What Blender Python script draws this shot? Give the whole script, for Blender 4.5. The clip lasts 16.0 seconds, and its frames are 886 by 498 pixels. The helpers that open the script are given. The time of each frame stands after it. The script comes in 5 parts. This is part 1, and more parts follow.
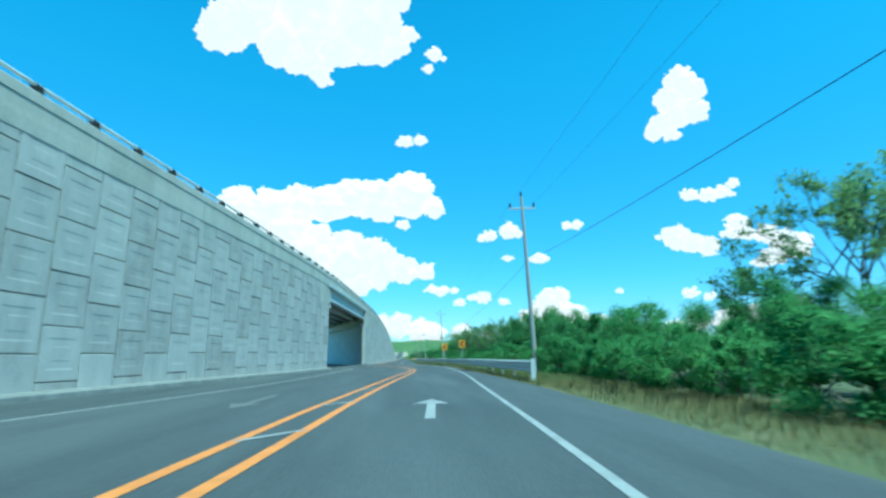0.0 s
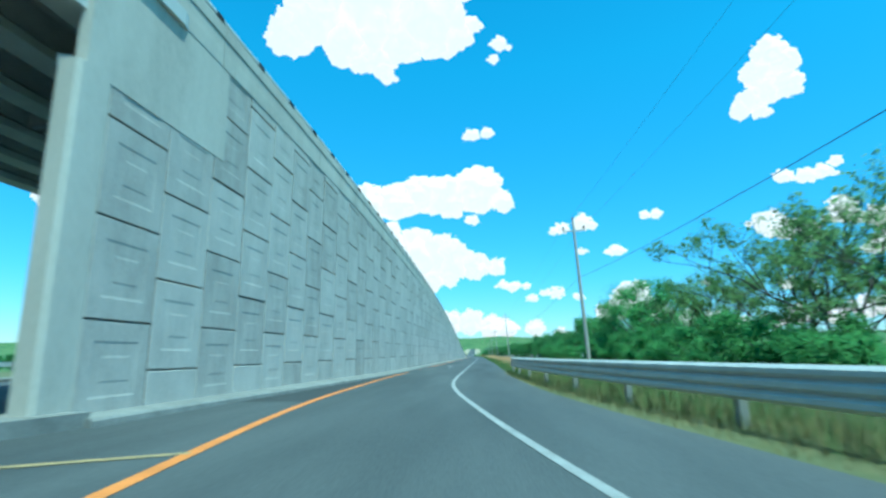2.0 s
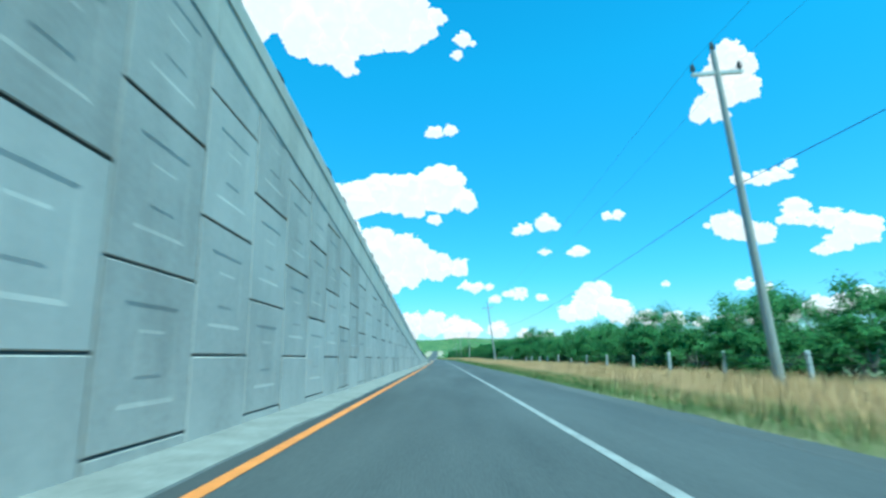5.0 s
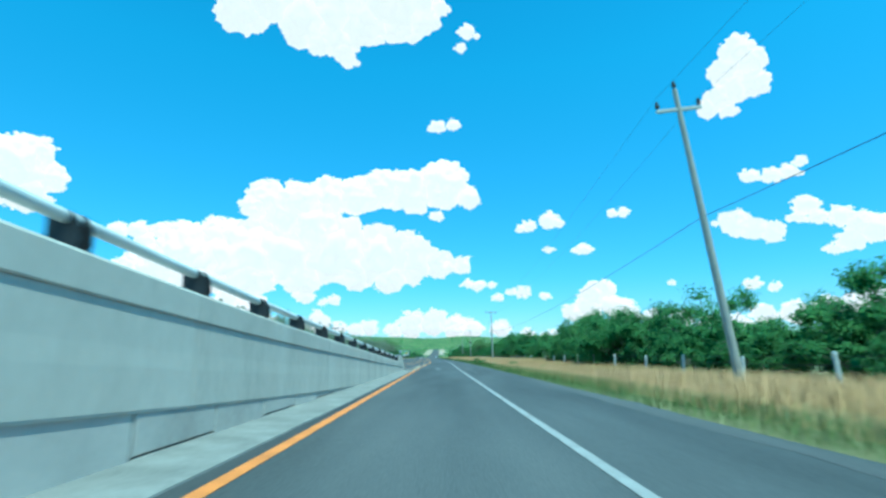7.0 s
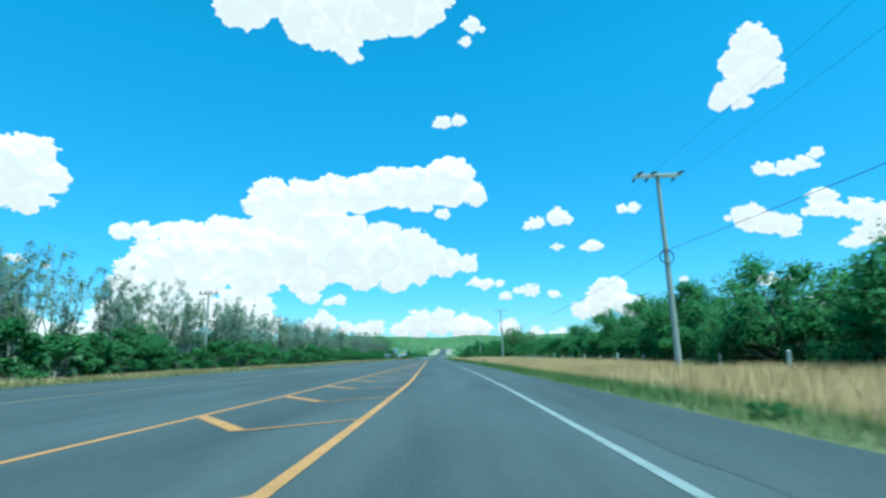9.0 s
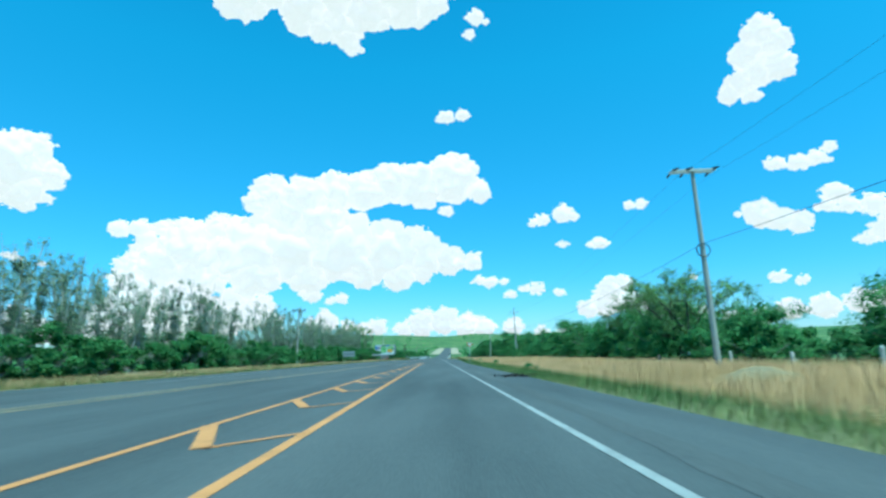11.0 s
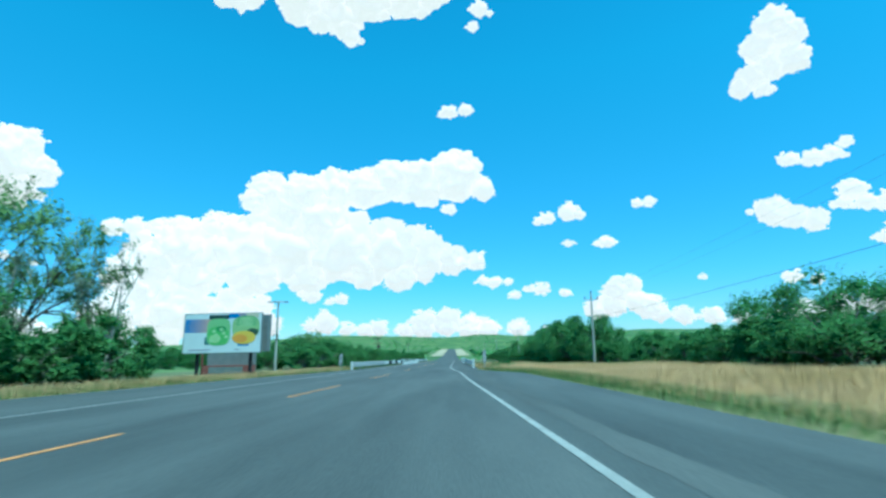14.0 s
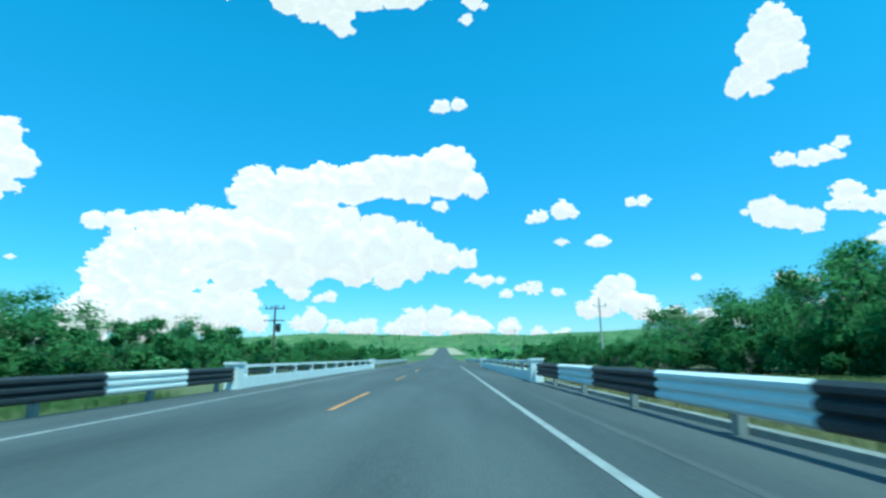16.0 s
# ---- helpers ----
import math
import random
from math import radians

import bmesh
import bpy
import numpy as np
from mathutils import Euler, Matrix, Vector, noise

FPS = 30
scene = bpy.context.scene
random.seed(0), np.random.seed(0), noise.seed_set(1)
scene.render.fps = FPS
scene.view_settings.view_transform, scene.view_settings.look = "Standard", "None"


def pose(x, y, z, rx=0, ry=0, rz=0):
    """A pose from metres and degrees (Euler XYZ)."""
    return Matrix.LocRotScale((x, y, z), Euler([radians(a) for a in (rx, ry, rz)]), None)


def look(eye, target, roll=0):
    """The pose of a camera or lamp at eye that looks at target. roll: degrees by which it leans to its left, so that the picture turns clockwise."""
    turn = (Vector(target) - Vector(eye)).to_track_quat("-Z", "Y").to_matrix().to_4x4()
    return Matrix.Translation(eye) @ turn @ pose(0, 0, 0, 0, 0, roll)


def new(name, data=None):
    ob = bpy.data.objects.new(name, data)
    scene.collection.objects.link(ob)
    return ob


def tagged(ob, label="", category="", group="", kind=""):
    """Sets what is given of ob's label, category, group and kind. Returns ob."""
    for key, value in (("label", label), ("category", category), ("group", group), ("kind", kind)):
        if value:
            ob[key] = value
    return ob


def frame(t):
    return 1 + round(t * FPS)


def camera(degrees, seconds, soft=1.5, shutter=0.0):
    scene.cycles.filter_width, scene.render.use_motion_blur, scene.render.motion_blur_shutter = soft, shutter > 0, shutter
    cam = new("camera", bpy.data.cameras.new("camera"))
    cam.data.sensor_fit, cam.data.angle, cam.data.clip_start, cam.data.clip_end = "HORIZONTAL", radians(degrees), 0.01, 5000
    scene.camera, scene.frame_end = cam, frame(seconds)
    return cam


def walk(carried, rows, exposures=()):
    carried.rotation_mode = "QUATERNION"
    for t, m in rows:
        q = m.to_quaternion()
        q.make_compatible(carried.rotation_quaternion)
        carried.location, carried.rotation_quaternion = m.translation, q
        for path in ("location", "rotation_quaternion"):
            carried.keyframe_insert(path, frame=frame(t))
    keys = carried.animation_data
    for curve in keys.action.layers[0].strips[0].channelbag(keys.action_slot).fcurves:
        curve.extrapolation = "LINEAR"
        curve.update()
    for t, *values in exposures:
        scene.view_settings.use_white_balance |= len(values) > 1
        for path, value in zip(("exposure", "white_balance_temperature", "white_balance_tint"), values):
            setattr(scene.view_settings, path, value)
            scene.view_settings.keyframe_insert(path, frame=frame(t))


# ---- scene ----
EXPO, KELVIN, TINT = 0.68, 4830, -34
cam = camera(80.0, 16.0, soft=2.7, shutter=0.1)
PATH = [
    (0, (3.084, 0.000, 1.000), (3.727, 9.774, 3.015), -0.44),
    (0.5, (4.021, 18.060, 1.000), (4.629, 27.843, 2.983), -0.48),
    (1, (4.512, 36.048, 1.000), (4.803, 45.845, 2.986), -0.80),
    (1.5, (4.192, 54.033, 1.000), (3.981, 63.832, 2.983), -0.75),
    (2, (2.882, 71.889, 1.000), (2.208, 81.669, 2.973), -0.52),
    (2.5, (1.630, 89.704, 1.000), (0.892, 99.477, 2.986), -0.69),
    (3, (0.704, 107.608, 1.000), (0.236, 117.395, 3.002), -0.80),
    (3.5, (0.300, 125.607, 1.000), (0.136, 135.404, 3.001), -0.65),
    (4, (0.203, 143.703, 1.000), (0.231, 153.499, 3.007), -0.96),
    (4.2, (0.193, 150.958, 1.000), (0.235, 160.752, 3.015), -1.18),
    (6.3, (0.174, 228.938, 1.000), (0.193, 238.739, 2.989), -0.66),
    (6.5, (0.158, 236.359, 1.000), (0.167, 246.160, 2.985), -0.66),
    (7, (-0.000, 254.902, 1.000), (-0.000, 264.702, 2.990), -0.68),
    (7.5, (-0.185, 273.477, 1.000), (-0.211, 283.278, 2.986), -0.71),
    (8, (-0.384, 292.078, 1.000), (-0.428, 301.878, 2.988), -0.76),
    (8.5, (-0.521, 310.701, 1.000), (-0.564, 320.502, 2.988), -0.87),
    (9, (-0.779, 329.360, 1.000), (-0.901, 339.159, 2.990), -1.10),
    (11.5, (-3.362, 423.466, 1.000), (-3.581, 433.265, 2.980), -1.05),
    (12, (-4.068, 442.551, 1.000), (-4.350, 452.347, 2.989), -0.81),
    (12.5, (-4.771, 461.683, 1.000), (-5.081, 471.480, 2.979), -0.62),
    (13, (-5.240, 480.800, 1.000), (-5.539, 490.597, 2.984), -0.77),
    (13.5, (-5.887, 499.951, 1.000), (-6.153, 509.744, 3.009), -1.03),
    (14, (-6.466, 519.140, 1.000), (-6.698, 528.931, 3.020), -1.08),
    (14.5, (-7.077, 538.334, 1.000), (-7.357, 548.121, 3.030), -0.80),
    (15, (-7.735, 557.537, 1.000), (-8.038, 567.324, 3.031), -0.71),
    (15.5, (-8.431, 576.749, 1.000), (-8.680, 586.541, 3.011), -0.64),
    (16, (-8.835, 595.974, 1.000), (-8.897, 605.770, 3.009), -0.67),
]
walk(cam, [(t, look(eye, target, roll)) for t, eye, target, roll in PATH], exposures=[(t, EXPO + d, KELVIN, TINT) for t, d in ((0, 0), (1, -0.02), (1.5, 0.2), (2, 0.02), (3, 0.06), (4, 0.06), (7, -0.06), (8, -0.14), (16, -0.14))])

# ---- light ----
SUN_EL, SUN_AZ = radians(66), radians(143)  # azimuth clockwise from +y
sun = new("sun", bpy.data.lights.new("sun", "SUN"))
sun.data.energy, sun.data.angle, sun.data.color = 3.6, radians(0.53), (1.0, 0.96, 0.9)
to_sun = Vector((math.sin(SUN_AZ) * math.cos(SUN_EL), math.cos(SUN_AZ) * math.cos(SUN_EL), math.sin(SUN_EL)))
sun.matrix_world = look(to_sun * 100, (0, 0, 0))
world = bpy.data.worlds.new("sky")
scene.world = world
world.use_nodes = True
wn, wl = world.node_tree.nodes, world.node_tree.links
wn.clear()
sky = wn.new("ShaderNodeTexSky")
sky.sky_type, sky.sun_disc, sky.sun_elevation, sky.sun_rotation = "NISHITA", False, SUN_EL, SUN_AZ
sky.air_density, sky.dust_density, sky.ozone_density = 1.0, 0.2, 2.0
grade = wn.new("ShaderNodeHueSaturation")
grade.inputs["Hue"].default_value, grade.inputs["Saturation"].default_value = 0.5, 1.13
wback, wout = wn.new("ShaderNodeBackground"), wn.new("ShaderNodeOutputWorld")
wback.inputs["Strength"].default_value = 0.16
wl.new(sky.outputs["Color"], grade.inputs["Color"])
wco, wsep, wramp, wmul = wn.new("ShaderNodeTexCoord"), wn.new("ShaderNodeSeparateXYZ"), wn.new("ShaderNodeValToRGB"), wn.new("ShaderNodeMix")
wl.new(wco.outputs["Generated"], wsep.inputs[0])
wl.new(wsep.outputs["Z"], wramp.inputs["Fac"])
for k, (p, c) in enumerate(((0.0, (0.46, 0.46, 0.63)), (0.14, (0.45, 0.62, 0.77)), (0.5, (0.61, 0.96, 0.95)))):
    e = wramp.color_ramp.elements[k] if k < 2 else wramp.color_ramp.elements.new(p)
    e.position, e.color = p, (*c, 1)
wmul.data_type, wmul.blend_type = "RGBA", "MULTIPLY"
wmul.inputs["Factor"].default_value = 1.0
wl.new(grade.outputs["Color"], wmul.inputs["A"])
wl.new(wramp.outputs["Color"], wmul.inputs["B"])
wl.new(wmul.outputs["Result"], wback.inputs["Color"])
wl.new(wback.outputs["Background"], wout.inputs["Surface"])


# ---- materials ----
def material(name, colors, rough=0.8, scale=3.0, fine=40.0, bump=0.15, metal=0.0, per_object=0.0, per_island=0.0, stretch=(1, 1, 1), translucent=0.0, spec=0.3):
    """Base colour run through coarse and fine noise, with a fine bump; colours from dark to light."""
    m = bpy.data.materials.new(name)
    m.use_nodes = True
    n, l = m.node_tree.nodes, m.node_tree.links
    b = n["Principled BSDF"]
    b.inputs["Roughness"].default_value, b.inputs["Metallic"].default_value = rough, metal
    b.inputs["Specular IOR Level"].default_value = spec
    co, mp = n.new("ShaderNodeTexCoord"), n.new("ShaderNodeMapping")
    mp.inputs["Scale"].default_value = stretch
    l.new(co.outputs["Object"], mp.inputs["Vector"])
    if per_object:
        who, far = n.new("ShaderNodeObjectInfo"), n.new("ShaderNodeMath")
        far.operation = "MULTIPLY"
        far.inputs[1].default_value = 61.0
        l.new(who.outputs["Random"], far.inputs[0])
        l.new(far.outputs[0], mp.inputs["Location"])
    a, f = n.new("ShaderNodeTexNoise"), n.new("ShaderNodeTexNoise")
    for t, s, d in ((a, scale, 5), (f, fine, 3)):
        t.inputs["Scale"].default_value, t.inputs["Detail"].default_value = s, d
        t.inputs["Roughness"].default_value = 0.62
        l.new(mp.outputs["Vector"], t.inputs["Vector"])
    mix = n.new("ShaderNodeMath")
    mix.operation = "MULTIPLY_ADD"
    mix.inputs[1].default_value = 0.35
    l.new(f.outputs["Fac"], mix.inputs[0])
    sc = n.new("ShaderNodeMath")
    sc.operation = "MULTIPLY"
    sc.inputs[1].default_value = 0.65
    l.new(a.outputs["Fac"], sc.inputs[0])
    l.new(sc.outputs[0], mix.inputs[2])
    last = mix
    if per_object or per_island:
        info = n.new("ShaderNodeObjectInfo" if per_object else "ShaderNodeNewGeometry")
        off = n.new("ShaderNodeMath")
        off.operation = "MULTIPLY_ADD"
        off.inputs[1].default_value = per_object or per_island
        l.new(info.outputs["Random" if per_object else "Random Per Island"], off.inputs[0])
        sub = n.new("ShaderNodeMath")
        sub.operation = "SUBTRACT"
        sub.inputs[1].default_value = (per_object or per_island) / 2
        l.new(mix.outputs[0], sub.inputs[0])
        l.new(sub.outputs[0], off.inputs[2])
        last = off
    ramp = n.new("ShaderNodeValToRGB")
    e = ramp.color_ramp.elements
    while len(e) < len(colors):
        e.new(0.5)
    for k, c in enumerate(colors):
        e[k].position, e[k].color = 0.3 + 0.4 * k / max(1, len(colors) - 1), (*c, 1)
    l.new(last.outputs[0], ramp.inputs["Fac"])
    l.new(ramp.outputs["Color"], b.inputs["Base Color"])
    if bump:
        bp = n.new("ShaderNodeBump")
        bp.inputs["Strength"].default_value, bp.inputs["Distance"].default_value = bump, 0.02
        l.new(f.outputs["Fac"], bp.inputs["Height"])
        l.new(bp.outputs["Normal"], b.inputs["Normal"])
    if translucent:
        tr, ms = n.new("ShaderNodeBsdfTranslucent"), n.new("ShaderNodeMixShader")
        ms.inputs["Fac"].default_value = translucent
        l.new(ramp.outputs["Color"], tr.inputs["Color"])
        l.new(b.outputs[0], ms.inputs[1])
        l.new(tr.outputs[0], ms.inputs[2])
        l.new(ms.outputs[0], n["Material Output"].inputs["Surface"])
    return m


ASPHALT = material("asphalt", [(0.042, 0.045, 0.046), (0.068, 0.072, 0.073), (0.095, 0.099, 0.099), (0.12, 0.122, 0.119)], 0.85, 0.5, 45, 0.35, stretch=(1, 0.12, 1))
CONCRETE = material("concrete", [(0.4, 0.4, 0.385), (0.52, 0.515, 0.495), (0.62, 0.61, 0.58)], 0.9, 0.8, 25, 0.2)
PANEL = material("panel_concrete", [(0.325, 0.297, 0.265), (0.44, 0.405, 0.365), (0.525, 0.483, 0.435)], 0.9, 1.3, 26, 0.3, per_object=0.2, stretch=(1, 1, 0.5))
PANEL_FAR = material("panel_concrete_far", [(0.325, 0.297, 0.265), (0.44, 0.405, 0.365), (0.525, 0.483, 0.435)], 0.9, 0.9, 22, 0.25, per_island=0.24, stretch=(1, 1, 0.5))
NEWER_TAR = material("newer_asphalt", [(0.034, 0.036, 0.037), (0.052, 0.054, 0.055), (0.075, 0.076, 0.076)], 0.85, 0.6, 45, 0.35, stretch=(1, 0.12, 1))
SANDY = material("sandy_asphalt", [(0.056, 0.058, 0.058), (0.09, 0.092, 0.091), (0.125, 0.125, 0.121)], 0.9, 0.6, 30, 0.3, stretch=(1, 0.12, 1))
FASCIA = material("fascia_concrete", [(0.35, 0.315, 0.27), (0.48, 0.44, 0.38), (0.57, 0.525, 0.46)], 0.88, 0.7, 20, 0.2, stretch=(1, 1, 0.3))
# dark joint colour that includes the shade inside the gaps
DARK_JOINT = material("shaded_joint", [(0.1, 0.1, 0.1), (0.16, 0.16, 0.155)], 0.95, 2, 20, 0.2)
KERB = material("kerb_concrete", [(0.16, 0.155, 0.143), (0.235, 0.228, 0.21), (0.32, 0.31, 0.285)], 0.9, 1.5, 18, 0.3)
WHITE = material("white_road_paint", [(0.2, 0.195, 0.185), (0.32, 0.31, 0.295), (0.4, 0.39, 0.37)], 0.7, 2, 30, 0.2)
FAINT = material("faint_road_paint", [(0.08, 0.08, 0.08), (0.15, 0.148, 0.142), (0.24, 0.235, 0.225)], 0.8, 3, 30, 0.2)
MID_YELLOW = material("faded_yellow_paint", [(0.34, 0.165, 0.06), (0.56, 0.25, 0.08), (0.66, 0.31, 0.11)], 0.7, 2, 30, 0.2)
PALE_YELLOW = material("pale_yellow_paint", [(0.26, 0.2, 0.1), (0.42, 0.31, 0.15), (0.52, 0.39, 0.2)], 0.7, 2, 30, 0.2)
YELLOW = material("yellow_road_paint", [(0.4, 0.15, 0.04), (0.66, 0.23, 0.05), (0.74, 0.28, 0.07)], 0.7, 2, 30, 0.2)
STEEL = material("galvanised_steel", [(0.46, 0.45, 0.43), (0.6, 0.59, 0.56)], 0.6, 2, 20, 0.05, metal=0.05)
POST_STEEL = material("dusty_post_steel", [(0.2, 0.2, 0.18), (0.32, 0.31, 0.28)], 0.7, 2, 20, 0.05)
PIPE = material("pale_painted_pipe", [(0.52, 0.51, 0.49), (0.66, 0.65, 0.62)], 0.5, 2, 20, 0.05)
BLACK = material("black_painted_steel", [(0.015, 0.015, 0.016), (0.03, 0.03, 0.032)], 0.5, 3, 20, 0.05)
RAIL_BLACK = material("black_rail_paint", [(0.025, 0.028, 0.03), (0.05, 0.052, 0.055)], 0.55, 3, 20, 0.1)
RAIL_WHITE = material("white_rail_paint", [(0.72, 0.7, 0.66), (0.86, 0.84, 0.79)], 0.8, 2, 20, 0.1)
POLE = material("pole_concrete", [(0.33, 0.3, 0.26), (0.44, 0.41, 0.37)], 0.9, 2, 20, 0.2)
WOOD = material("weathered_wood", [(0.09, 0.065, 0.045), (0.16, 0.12, 0.085)], 0.9, 3, 30, 0.3, stretch=(1, 1, 0.1))
BARK = material("bark", [(0.12, 0.11, 0.09), (0.24, 0.22, 0.18)], 0.95, 4, 30, 0.4, stretch=(1, 1, 0.2))
DARK_BARK = material("dark_bark", [(0.04, 0.035, 0.028), (0.09, 0.08, 0.065)], 0.95, 4, 30, 0.4, stretch=(1, 1, 0.2))
PALE_BARK = material("pale_bark", [(0.3, 0.28, 0.23), (0.48, 0.45, 0.38)], 0.95, 4, 30, 0.4, stretch=(1, 1, 0.2))
ORANGE = material("orange_sign_face", [(0.75, 0.3, 0.02), (0.85, 0.36, 0.03)], 0.45, 2, 20, 0.02)
SIGN_WHITE = material("white_sign_face", [(0.7, 0.7, 0.68), (0.8, 0.8, 0.78)], 0.45, 2, 20, 0.02)
SIGN_RED = material("red_sign_face", [(0.5, 0.03, 0.04), (0.62, 0.05, 0.06)], 0.45, 2, 20, 0.02)
SIGN_BACK = material("sign_back", [(0.2, 0.22, 0.22), (0.3, 0.32, 0.32)], 0.5, 2, 20, 0.05, metal=0.4)
LEAF = material("green_leaves", [(0.1, 0.235, 0.075), (0.155, 0.32, 0.105), (0.22, 0.4, 0.14)], 0.75, 0.6, 8, 0.0, per_island=0.2, translucent=0.55)
LEAF_NEAR = material("bright_green_leaves", [(0.14, 0.32, 0.1), (0.21, 0.43, 0.14), (0.29, 0.52, 0.18)], 0.75, 0.6, 8, 0.0, per_island=0.2, translucent=0.6)
LEAF_OLIVE = material("olive_green_leaves", [(0.16, 0.28, 0.1), (0.24, 0.37, 0.13), (0.34, 0.46, 0.18)], 0.75, 0.6, 8, 0.0, per_island=0.25, translucent=0.5)
LEAF_GREY = material("grey_green_leaves", [(0.2, 0.27, 0.16), (0.3, 0.37, 0.23), (0.42, 0.47, 0.31)], 0.7, 0.6, 8, 0.0, per_island=0.3, translucent=0.6)
GRASS_DRY = material("dry_grass", [(0.5, 0.33, 0.15), (0.74, 0.5, 0.27), (0.86, 0.61, 0.37)], 0.9, 0.15, 0.9, 0.0, per_island=0.1, translucent=0.45)
GRASS_OLIVE = material("olive_grass", [(0.12, 0.13, 0.05), (0.22, 0.2, 0.085), (0.34, 0.28, 0.14)], 0.9, 0.5, 1.5, 0.0, per_island=0.2, translucent=0.35)
GRASS_GREEN = material("green_grass", [(0.07, 0.14, 0.04), (0.14, 0.2, 0.065), (0.27, 0.27, 0.11)], 0.9, 0.2, 0.9, 0.0, per_island=0.12, translucent=0.3)
CLOUD = material("cloud_white", [(0.235, 0.235, 0.235), (0.265, 0.265, 0.265)], 1.0, 0.002, 0.012, 0.0, translucent=0.0, spec=0.0)
cb = CLOUD.node_tree.nodes["Principled BSDF"]
# added glow in place of sunlight scattered inside the cloud, reddened to come out white
cb.inputs["Emission Color"].default_value, cb.inputs["Emission Strength"].default_value = (1.3, 0.95, 0.98, 1), 0.55
TAR = material("black_soil", [(0.01, 0.01, 0.01), (0.03, 0.029, 0.027)], 1.0, 2, 20, 0.6, spec=0.05)


def ground_material():
    m = material("grass_and_soil", [(0.07, 0.09, 0.035), (0.13, 0.135, 0.06), (0.22, 0.195, 0.105)], 0.95, 0.06, 1.5, 0.3)
    return m


GROUND = ground_material()
VERGE = material("straw_verge", [(0.09, 0.11, 0.04), (0.18, 0.17, 0.075), (0.3, 0.25, 0.125)], 0.95, 0.3, 5.0, 0.3)
HILL = material("hill_scrub", [(0.022, 0.06, 0.018), (0.07, 0.13, 0.04), (0.13, 0.19, 0.06), (0.3, 0.3, 0.13)], 0.95, 0.022, 0.11, 0.0)
CUT = material("pale_earth", [(0.32, 0.26, 0.17), (0.44, 0.37, 0.26)], 0.95, 0.05, 1.0, 0.0)


# ---- mesh helpers ----
def mesh_of(name, verts, faces, mats, face_mats=None, smooth=False):
    me = bpy.data.meshes.new(name)
    me.from_pydata([tuple(v) for v in verts], [], [tuple(f) for f in faces])
    for m in mats if isinstance(mats, (list, tuple)) else [mats]:
        me.materials.append(m)
    if face_mats is not None:
        me.polygons.foreach_set("material_index", face_mats)
    if smooth:
        me.polygons.foreach_set("use_smooth", [True] * len(me.polygons))
    me.update()
    return me


class Shape:
    """Gathers vertices and faces of one mesh."""

    def __init__(self):
        self.v, self.f = [], []

    def add(self, verts, faces):
        k = len(self.v)
        self.v += [tuple(p) for p in verts]
        self.f += [tuple(i + k for i in f) for f in faces]
        return self

    def box(self, x0, y0, z0, x1, y1, z1):
        v = [(x, y, z) for z in (z0, z1) for y in (y0, y1) for x in (x0, x1)]
        return self.add(v, [(0, 2, 3, 1), (4, 5, 7, 6), (0, 1, 5, 4), (2, 6, 7, 3), (0, 4, 6, 2), (1, 3, 7, 5)])

    def prism(self, outline, a, b):
        """A closed outline of points swept from offset a to offset b (vectors)."""
        n = len(outline)
        v = [Vector(p) + Vector(a) for p in outline] + [Vector(p) + Vector(b) for p in outline]
        return self.add(v, [tuple(range(n))[::-1], tuple(range(n, 2 * n))] + [(i, (i + 1) % n, n + (i + 1) % n, n + i) for i in range(n)])

    def sweep(self, path, profile, closed=True):
        """A profile of (side, up) swept along a path of points; side is to the right of the way."""
        path = [Vector(p) for p in path]
        n, rings = len(profile), []
        for i, p in enumerate(path):
            d = path[min(i + 1, len(path) - 1)] - path[max(i - 1, 0)]
            side = Vector((d.y, -d.x, 0)).normalized()
            rings.append([p + side * s + Vector((0, 0, u)) for s, u in profile])
        k = len(self.v)
        self.v += [tuple(q) for r in rings for q in r]
        m = n if closed else n - 1
        for i in range(len(path) - 1):
            for j in range(m):
                a, b = k + i * n + j, k + i * n + (j + 1) % n
                self.f.append((a, b, b + n, a + n))
        if closed:
            self.f += [tuple(k + j for j in range(n))[::-1], tuple(k + (len(path) - 1) * n + j for j in range(n))]
        return self

    def tube(self, path, radii, sides=8):
        path = [Vector(p) for p in path]
        k = len(self.v)
        for i, p in enumerate(path):
            d = (path[min(i + 1, len(path) - 1)] - path[max(i - 1, 0)]).normalized()
            a = d.cross(Vector((0, 0, 1)) if abs(d.z) < 0.9 else Vector((1, 0, 0))).normalized()
            b = d.cross(a)
            r = radii[i] if isinstance(radii, (list, tuple)) else radii
            self.v += [tuple(p + (a * math.cos(t) + b * math.sin(t)) * r) for t in (2 * math.pi * j / sides for j in range(sides))]
        for i in range(len(path) - 1):
            for j in range(sides):
                a, b = k + i * sides + j, k + i * sides + (j + 1) % sides
                self.f.append((a, a + sides, b + sides, b))
        self.f += [tuple(k + j for j in range(sides)), tuple(k + (len(path) - 1) * sides + j for j in range(sides))[::-1]]
        return self

    def mesh(self, name, mats, smooth=False):
        return mesh_of(name, self.v, self.f, mats, None, smooth)


def part(name, shape, mat, parent=None, label="", smooth=False):
    ob = new(name, shape.mesh(name, mat, smooth) if isinstance(shape, Shape) else shape)
    ob.parent = parent
    if label:
        tagged(ob, label)
    return ob


def thing(name, label, category, at=(0, 0, 0), group="", kind=""):
    ob = new(name)
    ob.location = at
    return tagged(ob, label, category, group, kind)


def curve_of(knots):
    ks = np.array(knots, float)
    return lambda y: float(np.interp(y, ks[:, 0], ks[:, 1]))


